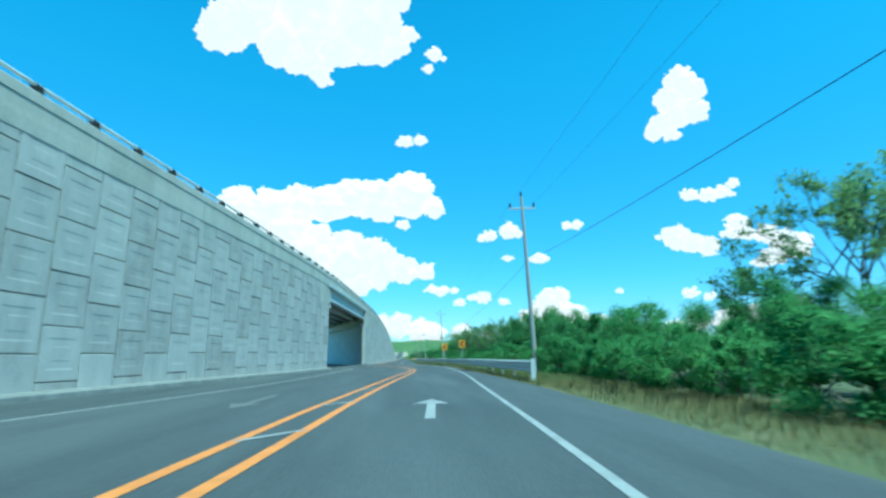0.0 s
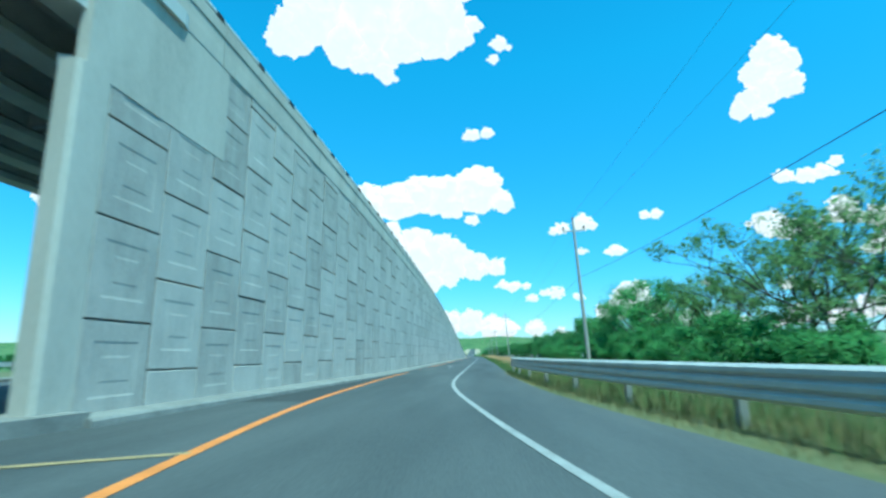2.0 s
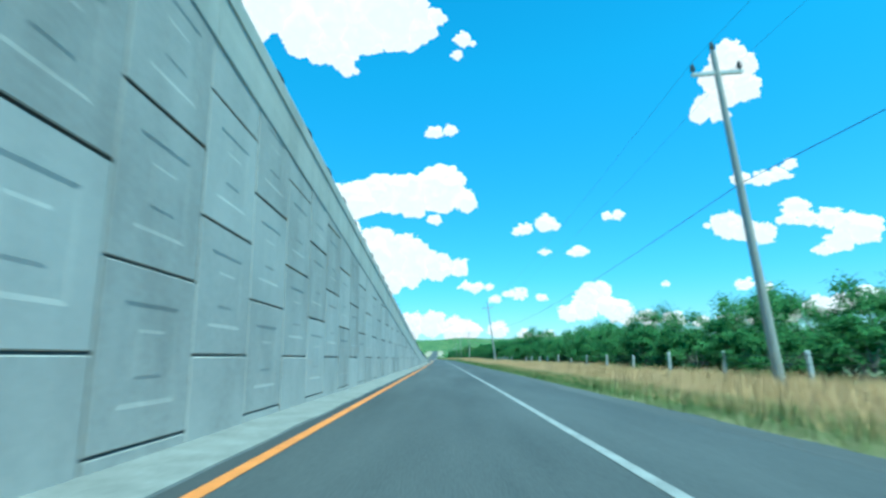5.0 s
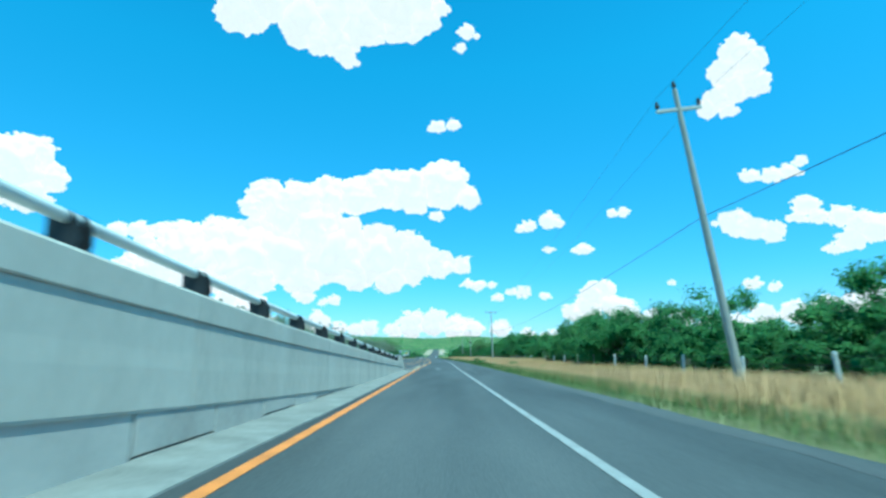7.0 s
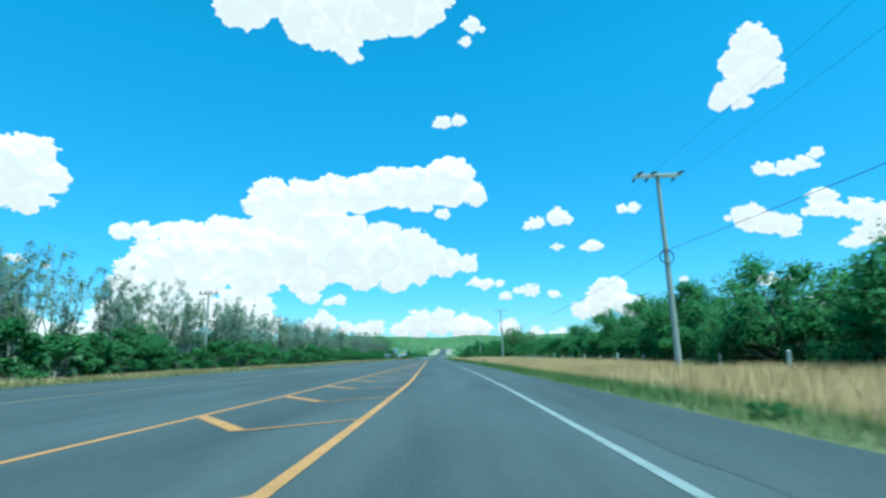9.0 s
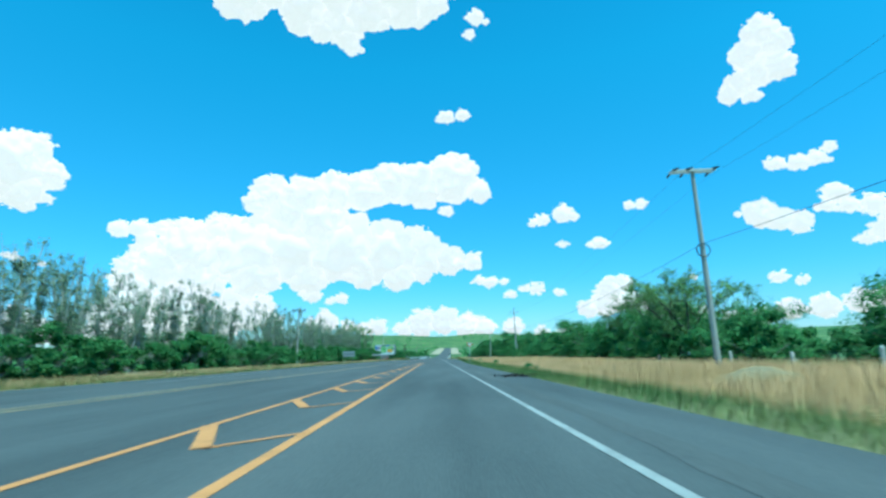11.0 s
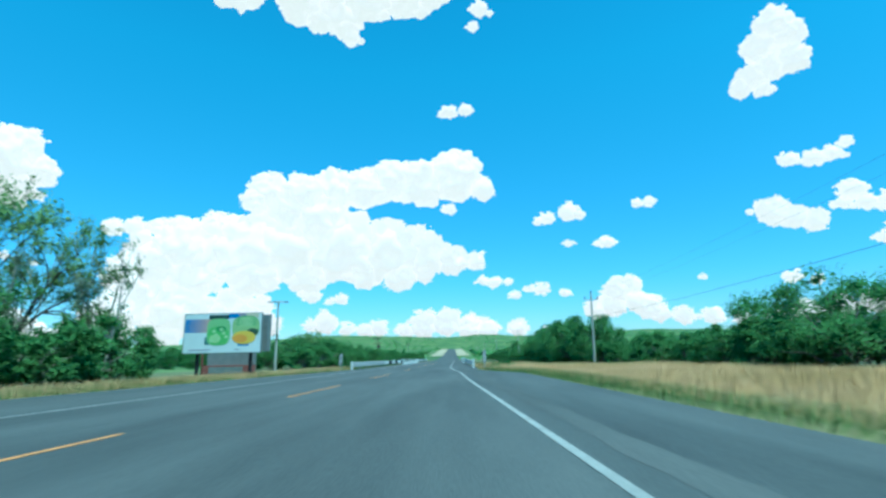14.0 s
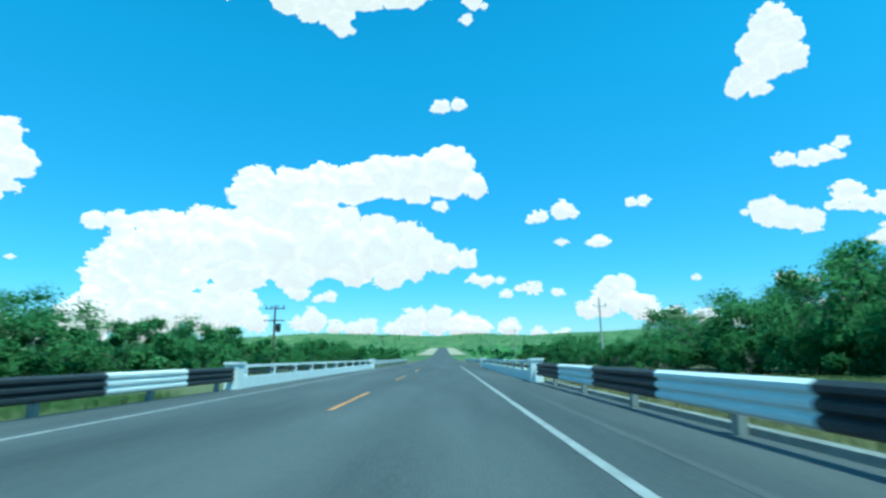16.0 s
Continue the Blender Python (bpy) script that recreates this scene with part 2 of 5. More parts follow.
def smooth_of(knots, step=2.0):
    """A curve through knots, softened over some metres."""
    ks = np.array(knots, float)
    ys = np.arange(ks[0, 0], ks[-1, 0] + step, step)
    vs = np.interp(ys, ks[:, 0], ks[:, 1])
    pad = np.pad(vs, 4, mode="reflect", reflect_type="odd")
    vs = np.convolve(pad, np.ones(9) / 9, mode="valid")
    return lambda y: float(np.interp(y, ys, vs))


def steps(a, b, d):
    n = max(1, round((b - a) / d))
    return [a + (b - a) * i / n for i in range(n + 1)]


# ---- plan: x over y along the road ----
wall_x = smooth_of([(-80, -15.7), (12, -7.2), (30, -5.75), (50, -4.3), (65, -3.75), (80, -3.3), (91, -3.1), (101, -3.0), (112, -2.9), (160, -2.9), (235, -2.95), (270, -3.0), (300, -2.98)])
top_z = smooth_of([(-80, 6.6), (13, 8.15), (30, 8.5), (50, 8.8), (65, 8.87), (80, 8.97), (91, 9.13), (101, 9.13), (120, 8.96), (140, 8.68), (160, 8.02), (182, 6.88), (191, 6.38), (214, 4.87), (233, 3.56), (247, 2.68), (260, 1.76), (270, 1.43), (277, 1.18), (284, 0.89), (291, 0.69), (300, 0.5)])
band_h = smooth_of([(-80, 1.27), (24, 1.26), (36, 1.14), (80, 1.1), (110, 0.98), (150, 0.98), (200, 1.22), (230, 1.46), (262, 1.34), (300, 1.1)])
white_right = smooth_of([(-80, -3.0), (-10, 3.6), (5, 4.84), (15.7, 5.49), (23, 5.95), (29, 6.35), (38, 6.8), (48, 7.02), (57.5, 6.88), (61, 6.55), (66.5, 5.72), (77.5, 3.5), (83.8, 2.6), (89.5, 1.85), (96, 1.75), (125, 1.8), (160, 1.88), (200, 1.85), (238, 1.66), (264, 1.4), (300, 1.07), (334, 0.96), (345, 0.92), (360, 0.62), (385, -0.25), (428, -1.8), (467, -3.24), (505, -4.45), (546, -6.06), (556, -6.25), (564, -6.85), (570, -7.08), (576, -7.24), (584, -7.32), (605, -7.42), (650, -7.4), (800, -7.6)], 1.0)
yellow_right = smooth_of([(-80, -5.5), (-10, 0.7), (5, 1.53), (13, 1.8), (24, 2.45), (30, 2.9), (42, 3.62), (47, 3.68), (51.6, 3.44), (57.8, 2.88), (63.3, 2.08), (71, 0.75), (79, -0.42), (83.5, -1.05), (90, -1.25), (97, -1.55), (105, -1.57), (130, -1.5), (140, -1.53), (160, -1.7), (238, -1.78), (262, -1.87), (300, -2.17), (336, -2.23), (350, -2.42), (370, -3.2), (430, -5.45), (450, -6.25), (467, -6.92), (487, -7.5)], 1.0)
yellow_left = smooth_of([(-80, -6.0), (-10, 0.2), (5, 0.92), (8, 0.92), (16, 1.42), (24, 1.95), (31, 2.4), (42, 3.26), (46, 3.36), (50.6, 3.14), (56.7, 2.42), (59, 1.97), (62.6, 1.0), (69, -1.0), (75.2, -2.95)], 1.0)
yellow_far = smooth_of([(293, -6.2), (305, -5.75), (325, -5.55), (343, -5.4), (365, -5.5), (400, -6.2), (420, -6.75), (430, -7.1), (437, -7.35), (450, -7.35), (467, -7.45), (487, -7.9)], 1.0)
white_left = smooth_of([(-80, -11.0), (10.6, -3.75), (16, -2.95), (25, -2.35), (37, -2.2), (45, -2.1), (50.7, -1.9), (53.5, -2.5), (65, -6.2), (80, -11.2), (110, -21.4)], 1.0)
edge_right = smooth_of([(-80, -1.0), (5, 7.0), (20, 7.7), (43, 7.9), (60, 7.7), (75, 6.2), (85, 4.7), (95, 4.3), (140, 4.5), (265, 3.95), (302, 3.7), (339, 3.3), (400, 1.7), (428, 0.6), (470, -1.1), (550, -2.25), (557, -2.6), (560.5, -4.9), (566, -4.75), (570, -4.65), (575, -4.65), (590, -4.95), (617, -5.05), (650, -5.1), (800, -5.3)], 1.0)
edge_left = smooth_of([(292, -20.5), (365, -20.0), (440, -20.2), (519, -21.3), (548, -19.6), (566, -17.6), (575, -17.1), (587, -16.95), (615, -16.4), (650, -16.4), (800, -16.6)], 1.0)
hedge_x = curve_of([(-30, 9), (5, 10.5), (30, 12.2), (55, 12.0), (75, 11.2), (100, 11.0), (200, 11.8), (300, 12.2), (400, 12.2), (470, 11.5), (560, 12.0), (620, 7.5), (700, 5)])
SKEW = -0.338  # x per y of the road under the bridge
abut_1 = lambda y: -4.35 + SKEW * (y - 50.5)  # noqa: E731
abut_2 = lambda y: -3.75 + SKEW * (y - 79.0)  # noqa: E731
DECK_W = 10.1


def road_z(y):
    t = min(1, max(0, (y - 720) / 900))
    return 17.0 * t * t * (3 - 2 * t)


def road_mid(y):
    return -10.8 - max(0, y - 700) * 0.008


# ---- ground ----
def ground_z(x, y):
    d = abs(x - (road_mid(y) if y > 650 else -6))
    z = -0.06 - 0.25 * min(1, max(0, (d - 20) / 30))
    far = min(1, max(0, (y - 1100) / 1500))
    ridge = far * far * (3 - 2 * far) * (88 + 34 * noise.noise((x * 0.0011 + 3, y * 0.0004, 0)) + 16 * noise.noise((x * 0.005, y * 0.002, 4)))
    ridge *= 0.75 + 0.25 * min(1, max(0, (x + 900) / 1800))
    z += ridge
    if y > 650:
        k = max(min(1, max(0, (d - 8) / 60)), min(1, max(0, (y - 1450) / 500)))
        z = z * k + (road_z(y) - 0.08) * (1 - k)
    return z


def build_ground():
    xs = sorted({round(s * v, 1) for s in (-1, 1) for v in (*range(0, 60, 4), *range(60, 200, 14), *range(200, 900, 50), *range(900, 4501, 240))})
    ys = [*range(-900, -90, 90), *range(-90, 700, 8), *range(700, 1700, 25), *range(1700, 4501, 140)]
    verts = [(x, y, ground_z(x, y)) for y in ys for x in xs]
    w = len(xs)
    faces = [(j * w + i, j * w + i + 1, (j + 1) * w + i + 1, (j + 1) * w + i) for j in range(len(ys) - 1) for i in range(w - 1)]
    fm = [1 if (ys[f[0] // w] > 760 or xs[f[0] % w] < -45 or xs[f[0] % w] > 40) else 0 for f in faces]
    ob = new("ground", mesh_of("ground", verts, faces, [GROUND, HILL], fm, True))
    tagged(ob, "grassy soil and green scrub hills on the horizon", "ground", kind="structure")


build_ground()


def strip(name, y0, y1, left, right, z, mat, label, category, kind="structure", step=2.0, zf=None):
    s = Shape()
    ys = steps(y0, y1, step)
    s.v = [p for y in ys for p in ((left(y), y, z + (zf(y) if zf else 0)), (right(y), y, z + (zf(y) if zf else 0)))]
    s.f = [(2 * i, 2 * i + 1, 2 * i + 3, 2 * i + 2) for i in range(len(ys) - 1)]
    ob = new(name, s.mesh(name, mat))
    return tagged(ob, label, category, kind=kind)


strip("verge", 90, 575, lambda y: edge_right(y) - 0.05, lambda y: hedge_x(y) + 1.5, -0.025, VERGE, "straw-coloured grassy verge beside the road", "verge")
strip("verge", -20, 90, lambda y: edge_right(y) - 0.05, lambda y: hedge_x(y) + 1.5, -0.025, GROUND, "rough grassy verge beside the road", "verge")
strip("verge", 297, 606, lambda y: edge_left(y) - 4.6, lambda y: edge_left(y) + 0.05, -0.025, VERGE, "yellow-green grassy verge across the road", "verge")
strip("road", -80, 294, wall_x, edge_right, 0.0, ASPHALT, "grey asphalt ramp road beside the retaining wall", "road")
strip("road", 294, 655, edge_left, edge_right, 0.0, ASPHALT, "wide grey asphalt road where the ramp joins", "road")
strip("road", 50.5, 79, abut_1, wall_x, 0.0, ASPHALT, "grey asphalt road turning under the bridge", "road")
strip("road", 79, 190, abut_1, lambda y: min(abut_2(y), wall_x(y)), 0.0, ASPHALT, "grey asphalt road leading on under the bridge", "road")
strip("road", 655, 1650, lambda y: road_mid(y) - 5.6, lambda y: road_mid(y) + 5.6, 0.0, ASPHALT, "distant road climbing the hill", "road", step=15, zf=road_z)
for side in (-1, 1):
    a, b = sorted((side * 5.7, side * 16))
    strip("cutting", 930, 1640, lambda y: road_mid(y) + a, lambda y: road_mid(y) + b, 0.15, CUT, "pale earth cutting beside the hill road", "cutting", step=15, zf=road_z)


# ---- road markings ----
def line(name, y0, y1, f, width, mat, label, z=0.006, step=1.0):
    s = Shape()
    ys = steps(y0, y1, step)
    for y in ys:
        dx = f(y + 0.3) - f(y - 0.3)
        n = Vector((0.6, -dx)).normalized() * width / 2
        s.v += [(f(y) - n.x, y - n.y, z), (f(y) + n.x, y + n.y, z)]
    s.f = [(2 * i, 2 * i + 1, 2 * i + 3, 2 * i + 2) for i in range(len(ys) - 1)]
    return tagged(new(name, s.mesh(name, mat)), label, "road marking", kind="structure")


line("edge_line", -80, 655, white_right, 0.125, WHITE, "worn white edge line on the road")
line("edge_line", -80, 110, white_left, 0.13, WHITE, "thin white edge line by the wall")
line("edge_line", 430, 655, smooth_of([(430, -17.4), (460, -17.0), (480, -16.7), (497, -16.0), (520, -15.5), (548, -15.4), (580, -14.6), (655, -14.9)]), 0.12, WHITE, "thin white edge line across the road")
line("centre_line", -80, 104.6, yellow_right, 0.16, YELLOW, "solid orange-yellow line on the ramp")
line("centre_line", 120.2, 295.6, yellow_right, 0.16, YELLOW, "solid orange-yellow line on the ramp")
line("centre_line", 297.0, 484, yellow_right, 0.15, MID_YELLOW, "solid orange-yellow line beside the painted island")
for y0, y1 in ((111.0, 111.5), (117.4, 118.3), (119.0, 119.6)):
    line("centre_line", y0, y1, yellow_right, 0.12, YELLOW, "worn scrap of yellow line on the ramp")
line("centre_line", -80, 75.2, yellow_left, 0.16, YELLOW, "solid orange-yellow line on the ramp")
line("centre_line", 294, 484, yellow_far, 0.13, MID_YELLOW, "thin yellow line round the painted island")
line("centre_line", 300, 481, smooth_of([(300, -13.2), (345, -12.6), (400, -12.4), (435, -12.25), (460, -11.85), (481, -11.8)]), 0.11, PALE_YELLOW, "thin yellow centre line of the main road")
line("centre_line", 395, 481, smooth_of([(395, -12.9), (435, -12.85), (460, -12.2), (481, -12.05)]), 0.11, PALE_YELLOW, "thin yellow centre line of the main road")


def flat(name, polys, mat, label, z=0.008):
    s = Shape()
    for p in polys:
        s.add([(x, y, z) for x, y in p], [tuple(range(len(p)))])
    return tagged(new(name, s.mesh(name, mat)), label, "road marking", kind="structure")


def bar(a, b, w):
    d = Vector((b[0] - a[0], b[1] - a[1])).normalized()
    n = Vector((d.y, -d.x)) * w / 2
    return [(a[0] - n.x, a[1] - n.y), (b[0] - n.x, b[1] - n.y), (b[0] + n.x, b[1] + n.y), (a[0] + n.x, a[1] + n.y)][::-1]


def arrow(at, length, turn, label, head=1.3, width=0.42, mat=None):
    c, s = math.cos(turn), math.sin(turn)
    put = lambda p: (at[0] + p[0] * c - p[1] * s, at[1] + p[0] * s + p[1] * c)  # noqa: E731
    k = length - head
    flat("road_arrow", [[put(p) for p in ((-0.09, 0), (0.09, 0), (0.09, k), (-0.09, k))], [put(p) for p in ((-width, k), (width, k), (0, length))]], mat or WHITE, label)


arrow((3.45, 9.2), 4.2, -0.05, "worn white straight arrow on the lane")
arrow((0.15, 117.8), 4.3, 0.0, "worn white straight arrow on the lane")
arrow((-0.6, 15.6), 4.0, math.pi, "faint worn white arrow on the lane", 1.2, 0.36, FAINT)
arrow((-9.4, 300.5), 4.2, 0.0, "white straight arrow on the far lane")
arrow((-0.5, 296.9), 3.7, 0.0, "white straight arrow on the lane")
arrow((-9.65, 469.3), 4.8, -0.05, "white straight arrow on the lane")
arrow((-4.35, 468.2), 4.8, 0.36, "worn grey-white slanting arrow showing the merge", mat=FAINT)
for y0, y1 in ((486.0, 491.0), (497.8, 503.8), (508.1, 514.1), (521, 527.1), (534.3, 540.6), (547.7, 554.6), (564.4, 569.8), (580.9, 585.8), (592.6, 598.5), (606.8, 612.2), (620.5, 626.5), (634.5, 640.5)):
    f = smooth_of([(480, -11.75), (514, -11.6), (546, -11.06), (566, -10.92), (584, -11.08), (612, -11.2), (660, -11.2)])
    line("centre_dash", y0, y1, f, 0.11, MID_YELLOW, "faded yellow centre dash on the asphalt")
line("centre_dash", 485.8, 486.9, lambda y: -7.43, 0.14, MID_YELLOW, "short yellow dash on the asphalt", z=0.012)
polys = []
for i in range(34):
    y0 = 298.0 + 4.905 * i
    l, r = yellow_far(y0 + 2.2), yellow_right(y0 + 1.2)
    m = l + (r - l) * 0.5
    polys += [bar((l, y0 + 2.2), (m, y0), 0.23), bar((m, y0), (r, y0 + 1.2), 0.1)]
flat("island_chevrons", polys, MID_YELLOW, "painted yellow chevrons between the joining lanes", 0.01)
polys = [bar((yellow_left(y), y), (yellow_right(y + 1.0), y + 1.0), 0.12) for y in (7, 12, 17.5, 25, 41, 63.3, 68)]
polys += [bar((-1.6 + 0.1 * k, 70.2 + 0.7 * k), (0.3 - 0.1 * k, 70.6 + 0.7 * k), 0.1) for k in range(5)]
flat("island_bars", polys, WHITE, "thin painted bars between the yellow lines", 0.01)


flat("gore_line", [bar((2.2, 59.1), (2.56, 59.47), 0.13)], YELLOW, "short orange bar joining the ramp lines", 0.01)
flat("gore_line", [bar((-4.4, 75.3), (yellow_right(77.6), 77.6), 0.12)], PALE_YELLOW, "thin pale yellow line closing the painted gore", 0.01)


# ---- seams and strips of other asphalt ----
def ragged(name, y0, y1, left, right, z, mat, label, seed, wob=0.1):
    n = lambda y, k: wob * (noise.noise((y * 0.11, seed, k)) + 0.5 * noise.noise((y * 0.7, seed, k + 5)))  # noqa: E731
    strip(name, y0, y1, lambda y: left(y) + n(y, 0), lambda y: right(y) + n(y, 9), z, mat, label, "road surface", step=0.6)


kerb_edge = smooth_of([(76, -2.9), (80.5, -2.84), (84, -2.65), (90, -2.2), (96, -1.97), (131, -1.94), (150, -2.02), (242, -2.08), (296, -2.25)], 1.0)
ragged("asphalt_strip", 84, 291, lambda y: kerb_edge(y) - 0.02, lambda y: yellow_right(y) - 0.12, 0.003, NEWER_TAR, "darker strip of newer asphalt beside the kerb", 1, 0.06)
ragged("asphalt_strip", 285, 560, lambda y: white_right(y) + 0.5, lambda y: white_right(y) + 0.95, 0.003, SANDY, "lighter sandy strip along the road shoulder", 2, 0.2)
ragged("asphalt_strip", 560, 612, lambda y: white_right(y) + 0.78, lambda y: white_right(y) + 0.92, 0.003, SANDY, "thin pale seam along the road shoulder", 5, 0.05)
ragged("asphalt_strip", 96, 280, lambda y: edge_right(y) - 0.5, lambda y: edge_right(y) + 0.02, 0.003, SANDY, "lighter sandy strip along the road shoulder", 3, 0.25)


# ---- kerb along the wall ----
s = Shape()
s.sweep([(wall_x(y), y, 0) for y in steps(-80, 49.5, 2)], [(-0.1, -0.1), (0.62, -0.1), (0.6, 0.13), (0.56, 0.16), (-0.1, 0.2)])
tagged(new("kerb", s.mesh("kerb", KERB)), "pale concrete kerb at the foot of the wall", "kerb", kind="structure")
kerb_h = curve_of([(79, 0.13), (92, 0.1), (104, 0.03), (300, 0.03)])
s = Shape()
for y in steps(79.6, 294.4, 0.7):
    w, e, h = wall_x(y), kerb_edge(y) + 0.05 * noise.noise((y * 0.5, 3, 1)), kerb_h(y)
    s.v += [(w - 0.1, y, -0.1), (e, y, -0.1), (e - 0.02, y, h * 0.7), (e - 0.06, y, h), (w - 0.1, y, h + 0.03)]
n = len(s.v) // 5
s.f = [(5 * i + j, 5 * i + (j + 1) % 5, 5 * i + 5 + (j + 1) % 5, 5 * i + 5 + j) for i in range(n - 1) for j in range(5)] + [(4, 3, 2, 1, 0)]
tagged(new("kerb", s.mesh("kerb", KERB)), "pale dusty concrete apron at the foot of the wall", "kerb", kind="structure")


# ---- overpass ----
def cop_z(y):
    return top_z(y) - band_h(y)


def core(name, y0, y1, skew0, skew1, label):
    """The filled body behind the panels; its ends follow the skew of the road below."""
    s = Shape()
    for k in range(61):
        t = k / 60
        for w in (0.16, DECK_W):
            a = y0 + (w * -1 / SKEW * 0.96 if skew0 else 0)
            b = y1 + (w * -1 / SKEW * 0.96 if skew1 else 0)
            y = a + (b - a) * t
            x = wall_x(y if w < 1 else min(y, 294)) - w
            for z in (-0.1, max(0.25, min(cop_z(min(y, 294)) + 0.35, top_z(min(y, 294)) - 0.55))):
                s.v.append((x, y, z))
    for k in range(60):
        a = 4 * k
        for i, j in ((0, 1), (1, 3), (3, 2), (2, 0)):
            s.f.append((a + i, a + j, a + 4 + j, a + 4 + i))
    s.f += [(0, 2, 3, 1), (240, 241, 243, 242)]
    return tagged(new(name, s.mesh(name, CONCRETE)), label, "retaining wall", kind="structure")


wall_a = core("retaining_wall", -80, 50.2, False, True, "long concrete panel retaining wall of the overpass ramp")
wall_b = core("retaining_wall", 79.3, 294, True, False, "sloping concrete panel retaining wall of the overpass ramp")

# deck over the gap, with its overhanging slab
s = Shape()
for k in range(21):
    t = k / 20
    for w in (-0.1, DECK_W + 0.1):
        y = 49.0 + max(0, w) * 2.9 + (81.5 - 49.0) * t
        x = wall_x(min(y, 130)) - w
        for z in (cop_z(y) - 0.02, cop_z(y) + 0.3):
            s.v.append((x, y, z))
for k in range(20):
    a = 4 * k
    for i, j in ((0, 1), (1, 3), (3, 2), (2, 0)):
        s.f.append((a + i, a + j, a + 4 + j, a + 4 + i))
s.f += [(0, 2, 3, 1), (80, 81, 83, 82)]
bridge = thing("bridge", "concrete girder bridge over the side road", "bridge", (0, 0, 0), kind="structure")
part("deck", s, CONCRETE, bridge)
GIRDER = [(-0.3, 0), (0.3, 0), (0.3, 0.18), (0.1, 0.34), (0.1, 0.95), (0.42, 1.12), (0.42, 1.22), (-0.42, 1.22), (-0.42, 1.12), (-0.1, 0.95), (-0.1, 0.34), (-0.3, 0.18)]
for i in range(6):
    w = 0.42 + 1.8 * i
    y0, y1 = 50.0 + w * 2.93, 80.2 + w * 2.93
    pts = [(wall_x(y if w < 1 else min(y, 100)) - w, y, cop_z(y) - 1.24) for y in steps(y0, y1, 3)]
    part("girder", Shape().sweep(pts, GIRDER), CONCRETE, bridge)
for k in (0.33, 0.66):
    for i in range(5):
        w = 0.42 + 1.8 * i + 0.9
        y = 50.0 + w * 2.93 + 30 * k
        x = wall_x(min(y, 100)) - w
        part("diaphragm", Shape().box(x - 0.78, y - 0.12, cop_z(y) - 0.95, x + 0.78, y + 0.12, cop_z(y) - 0.05), CONCRETE, bridge)

# bearing seats along the abutments
for f, y0, who, sgn in ((abut_1, 50.6, wall_a, 1), (abut_2, 79.4, wall_b, -1)):
    s = Shape()
    d = Vector((SKEW, 1, 0)).normalized()
    n = Vector((1, -SKEW, 0)).normalized() * sgn
    p = Vector((f(y0), y0, 5.75))
    q = p + d * 30.6
    s.prism([p - n * 0.3, q - n * 0.3, q + n * 0.13, p + n * 0.13], (0, 0, 0), (0, 0, 0.22))
    part("bearing_seat", s, CONCRETE, who)

# walkway along the first abutment and the road behind it
s = Shape().sweep([(abut_1(y) + 0.1, y, 0) for y in steps(53.5, 160, 4)], [(0.0, -0.1), (0.7, -0.1), (0.68, 0.12), (0.64, 0.15), (0.0, 0.16)])
tagged(new("pavement", s.mesh("pavement", KERB)), "grey concrete walkway at the foot of the abutment", "pavement", kind="structure")

# cheek slabs where the girders meet the walls
for y0, y1, drop, who in ((46.3, 50.6, 1.55, wall_a), (79.2, 83.6, 2.3, wall_b)):
    s = Shape()
    x0, x1 = wall_x(y0), wall_x(y1)
    lo0, lo1 = cop_z(y0) - (drop if y0 > 60 else 1.75), cop_z(y1) - drop
    s.prism([(x0, y0, lo0), (x1, y1, lo1), (x1, y1, cop_z(y1) + 0.2), (x0, y0, cop_z(y0) + 0.2)], (-0.2, 0, 0), (0.011, 0, 0))
    part("cheek_slab", s, FASCIA, who, "smooth plain concrete slab")
# plain end post of the second wall, and kerb nose in front of it
s = Shape()
c = wall_x(79.3)
s.prism([(c - 0.34, 79.05, 0), (c - 0.05, 79.05, 0), (c + 0.02, 79.12, 0), (c + 0.02, 79.78, 0), (c - 0.34, 79.78, 0)], (0, 0, -0.05), (0, 0, cop_z(79.3) - 2.2))
part("end_post", s, FASCIA, wall_b)
s = Shape()
s.prism([(-4.25, 78.3, 0), (-3.2, 78.0, 0), (-2.95, 79.7, 0), (-4.0, 79.7, 0)], (0, 0, -0.05), (0, 0, 0.22))
tagged(new("kerb", s.mesh("kerb_nose", KERB)), "blunt concrete kerb nose before the wall", "kerb", kind="structure")

# fascia and parapet
def band(name, y0, y1, profile, mat, label, step=2.0):
    """profile: (out, fraction of band height measured from the top, extra height)."""
    s = Shape()
    ys = steps(y0, y1, step)
    n = len(profile)
    for y in ys:
        for out, fr, up in profile:
            s.v.append((wall_x(y) + out, y, top_z(y) - fr * band_h(y) + up))
    for i in range(len(ys) - 1):
        for j in range(n):
            a, b = i * n + j, i * n + (j + 1) % n
            s.f.append((a, a + n, b + n, b))
    s.f += [tuple(range(n)), tuple((len(ys) - 1) * n + j for j in range(n))[::-1]]
    return s.mesh(name, mat)


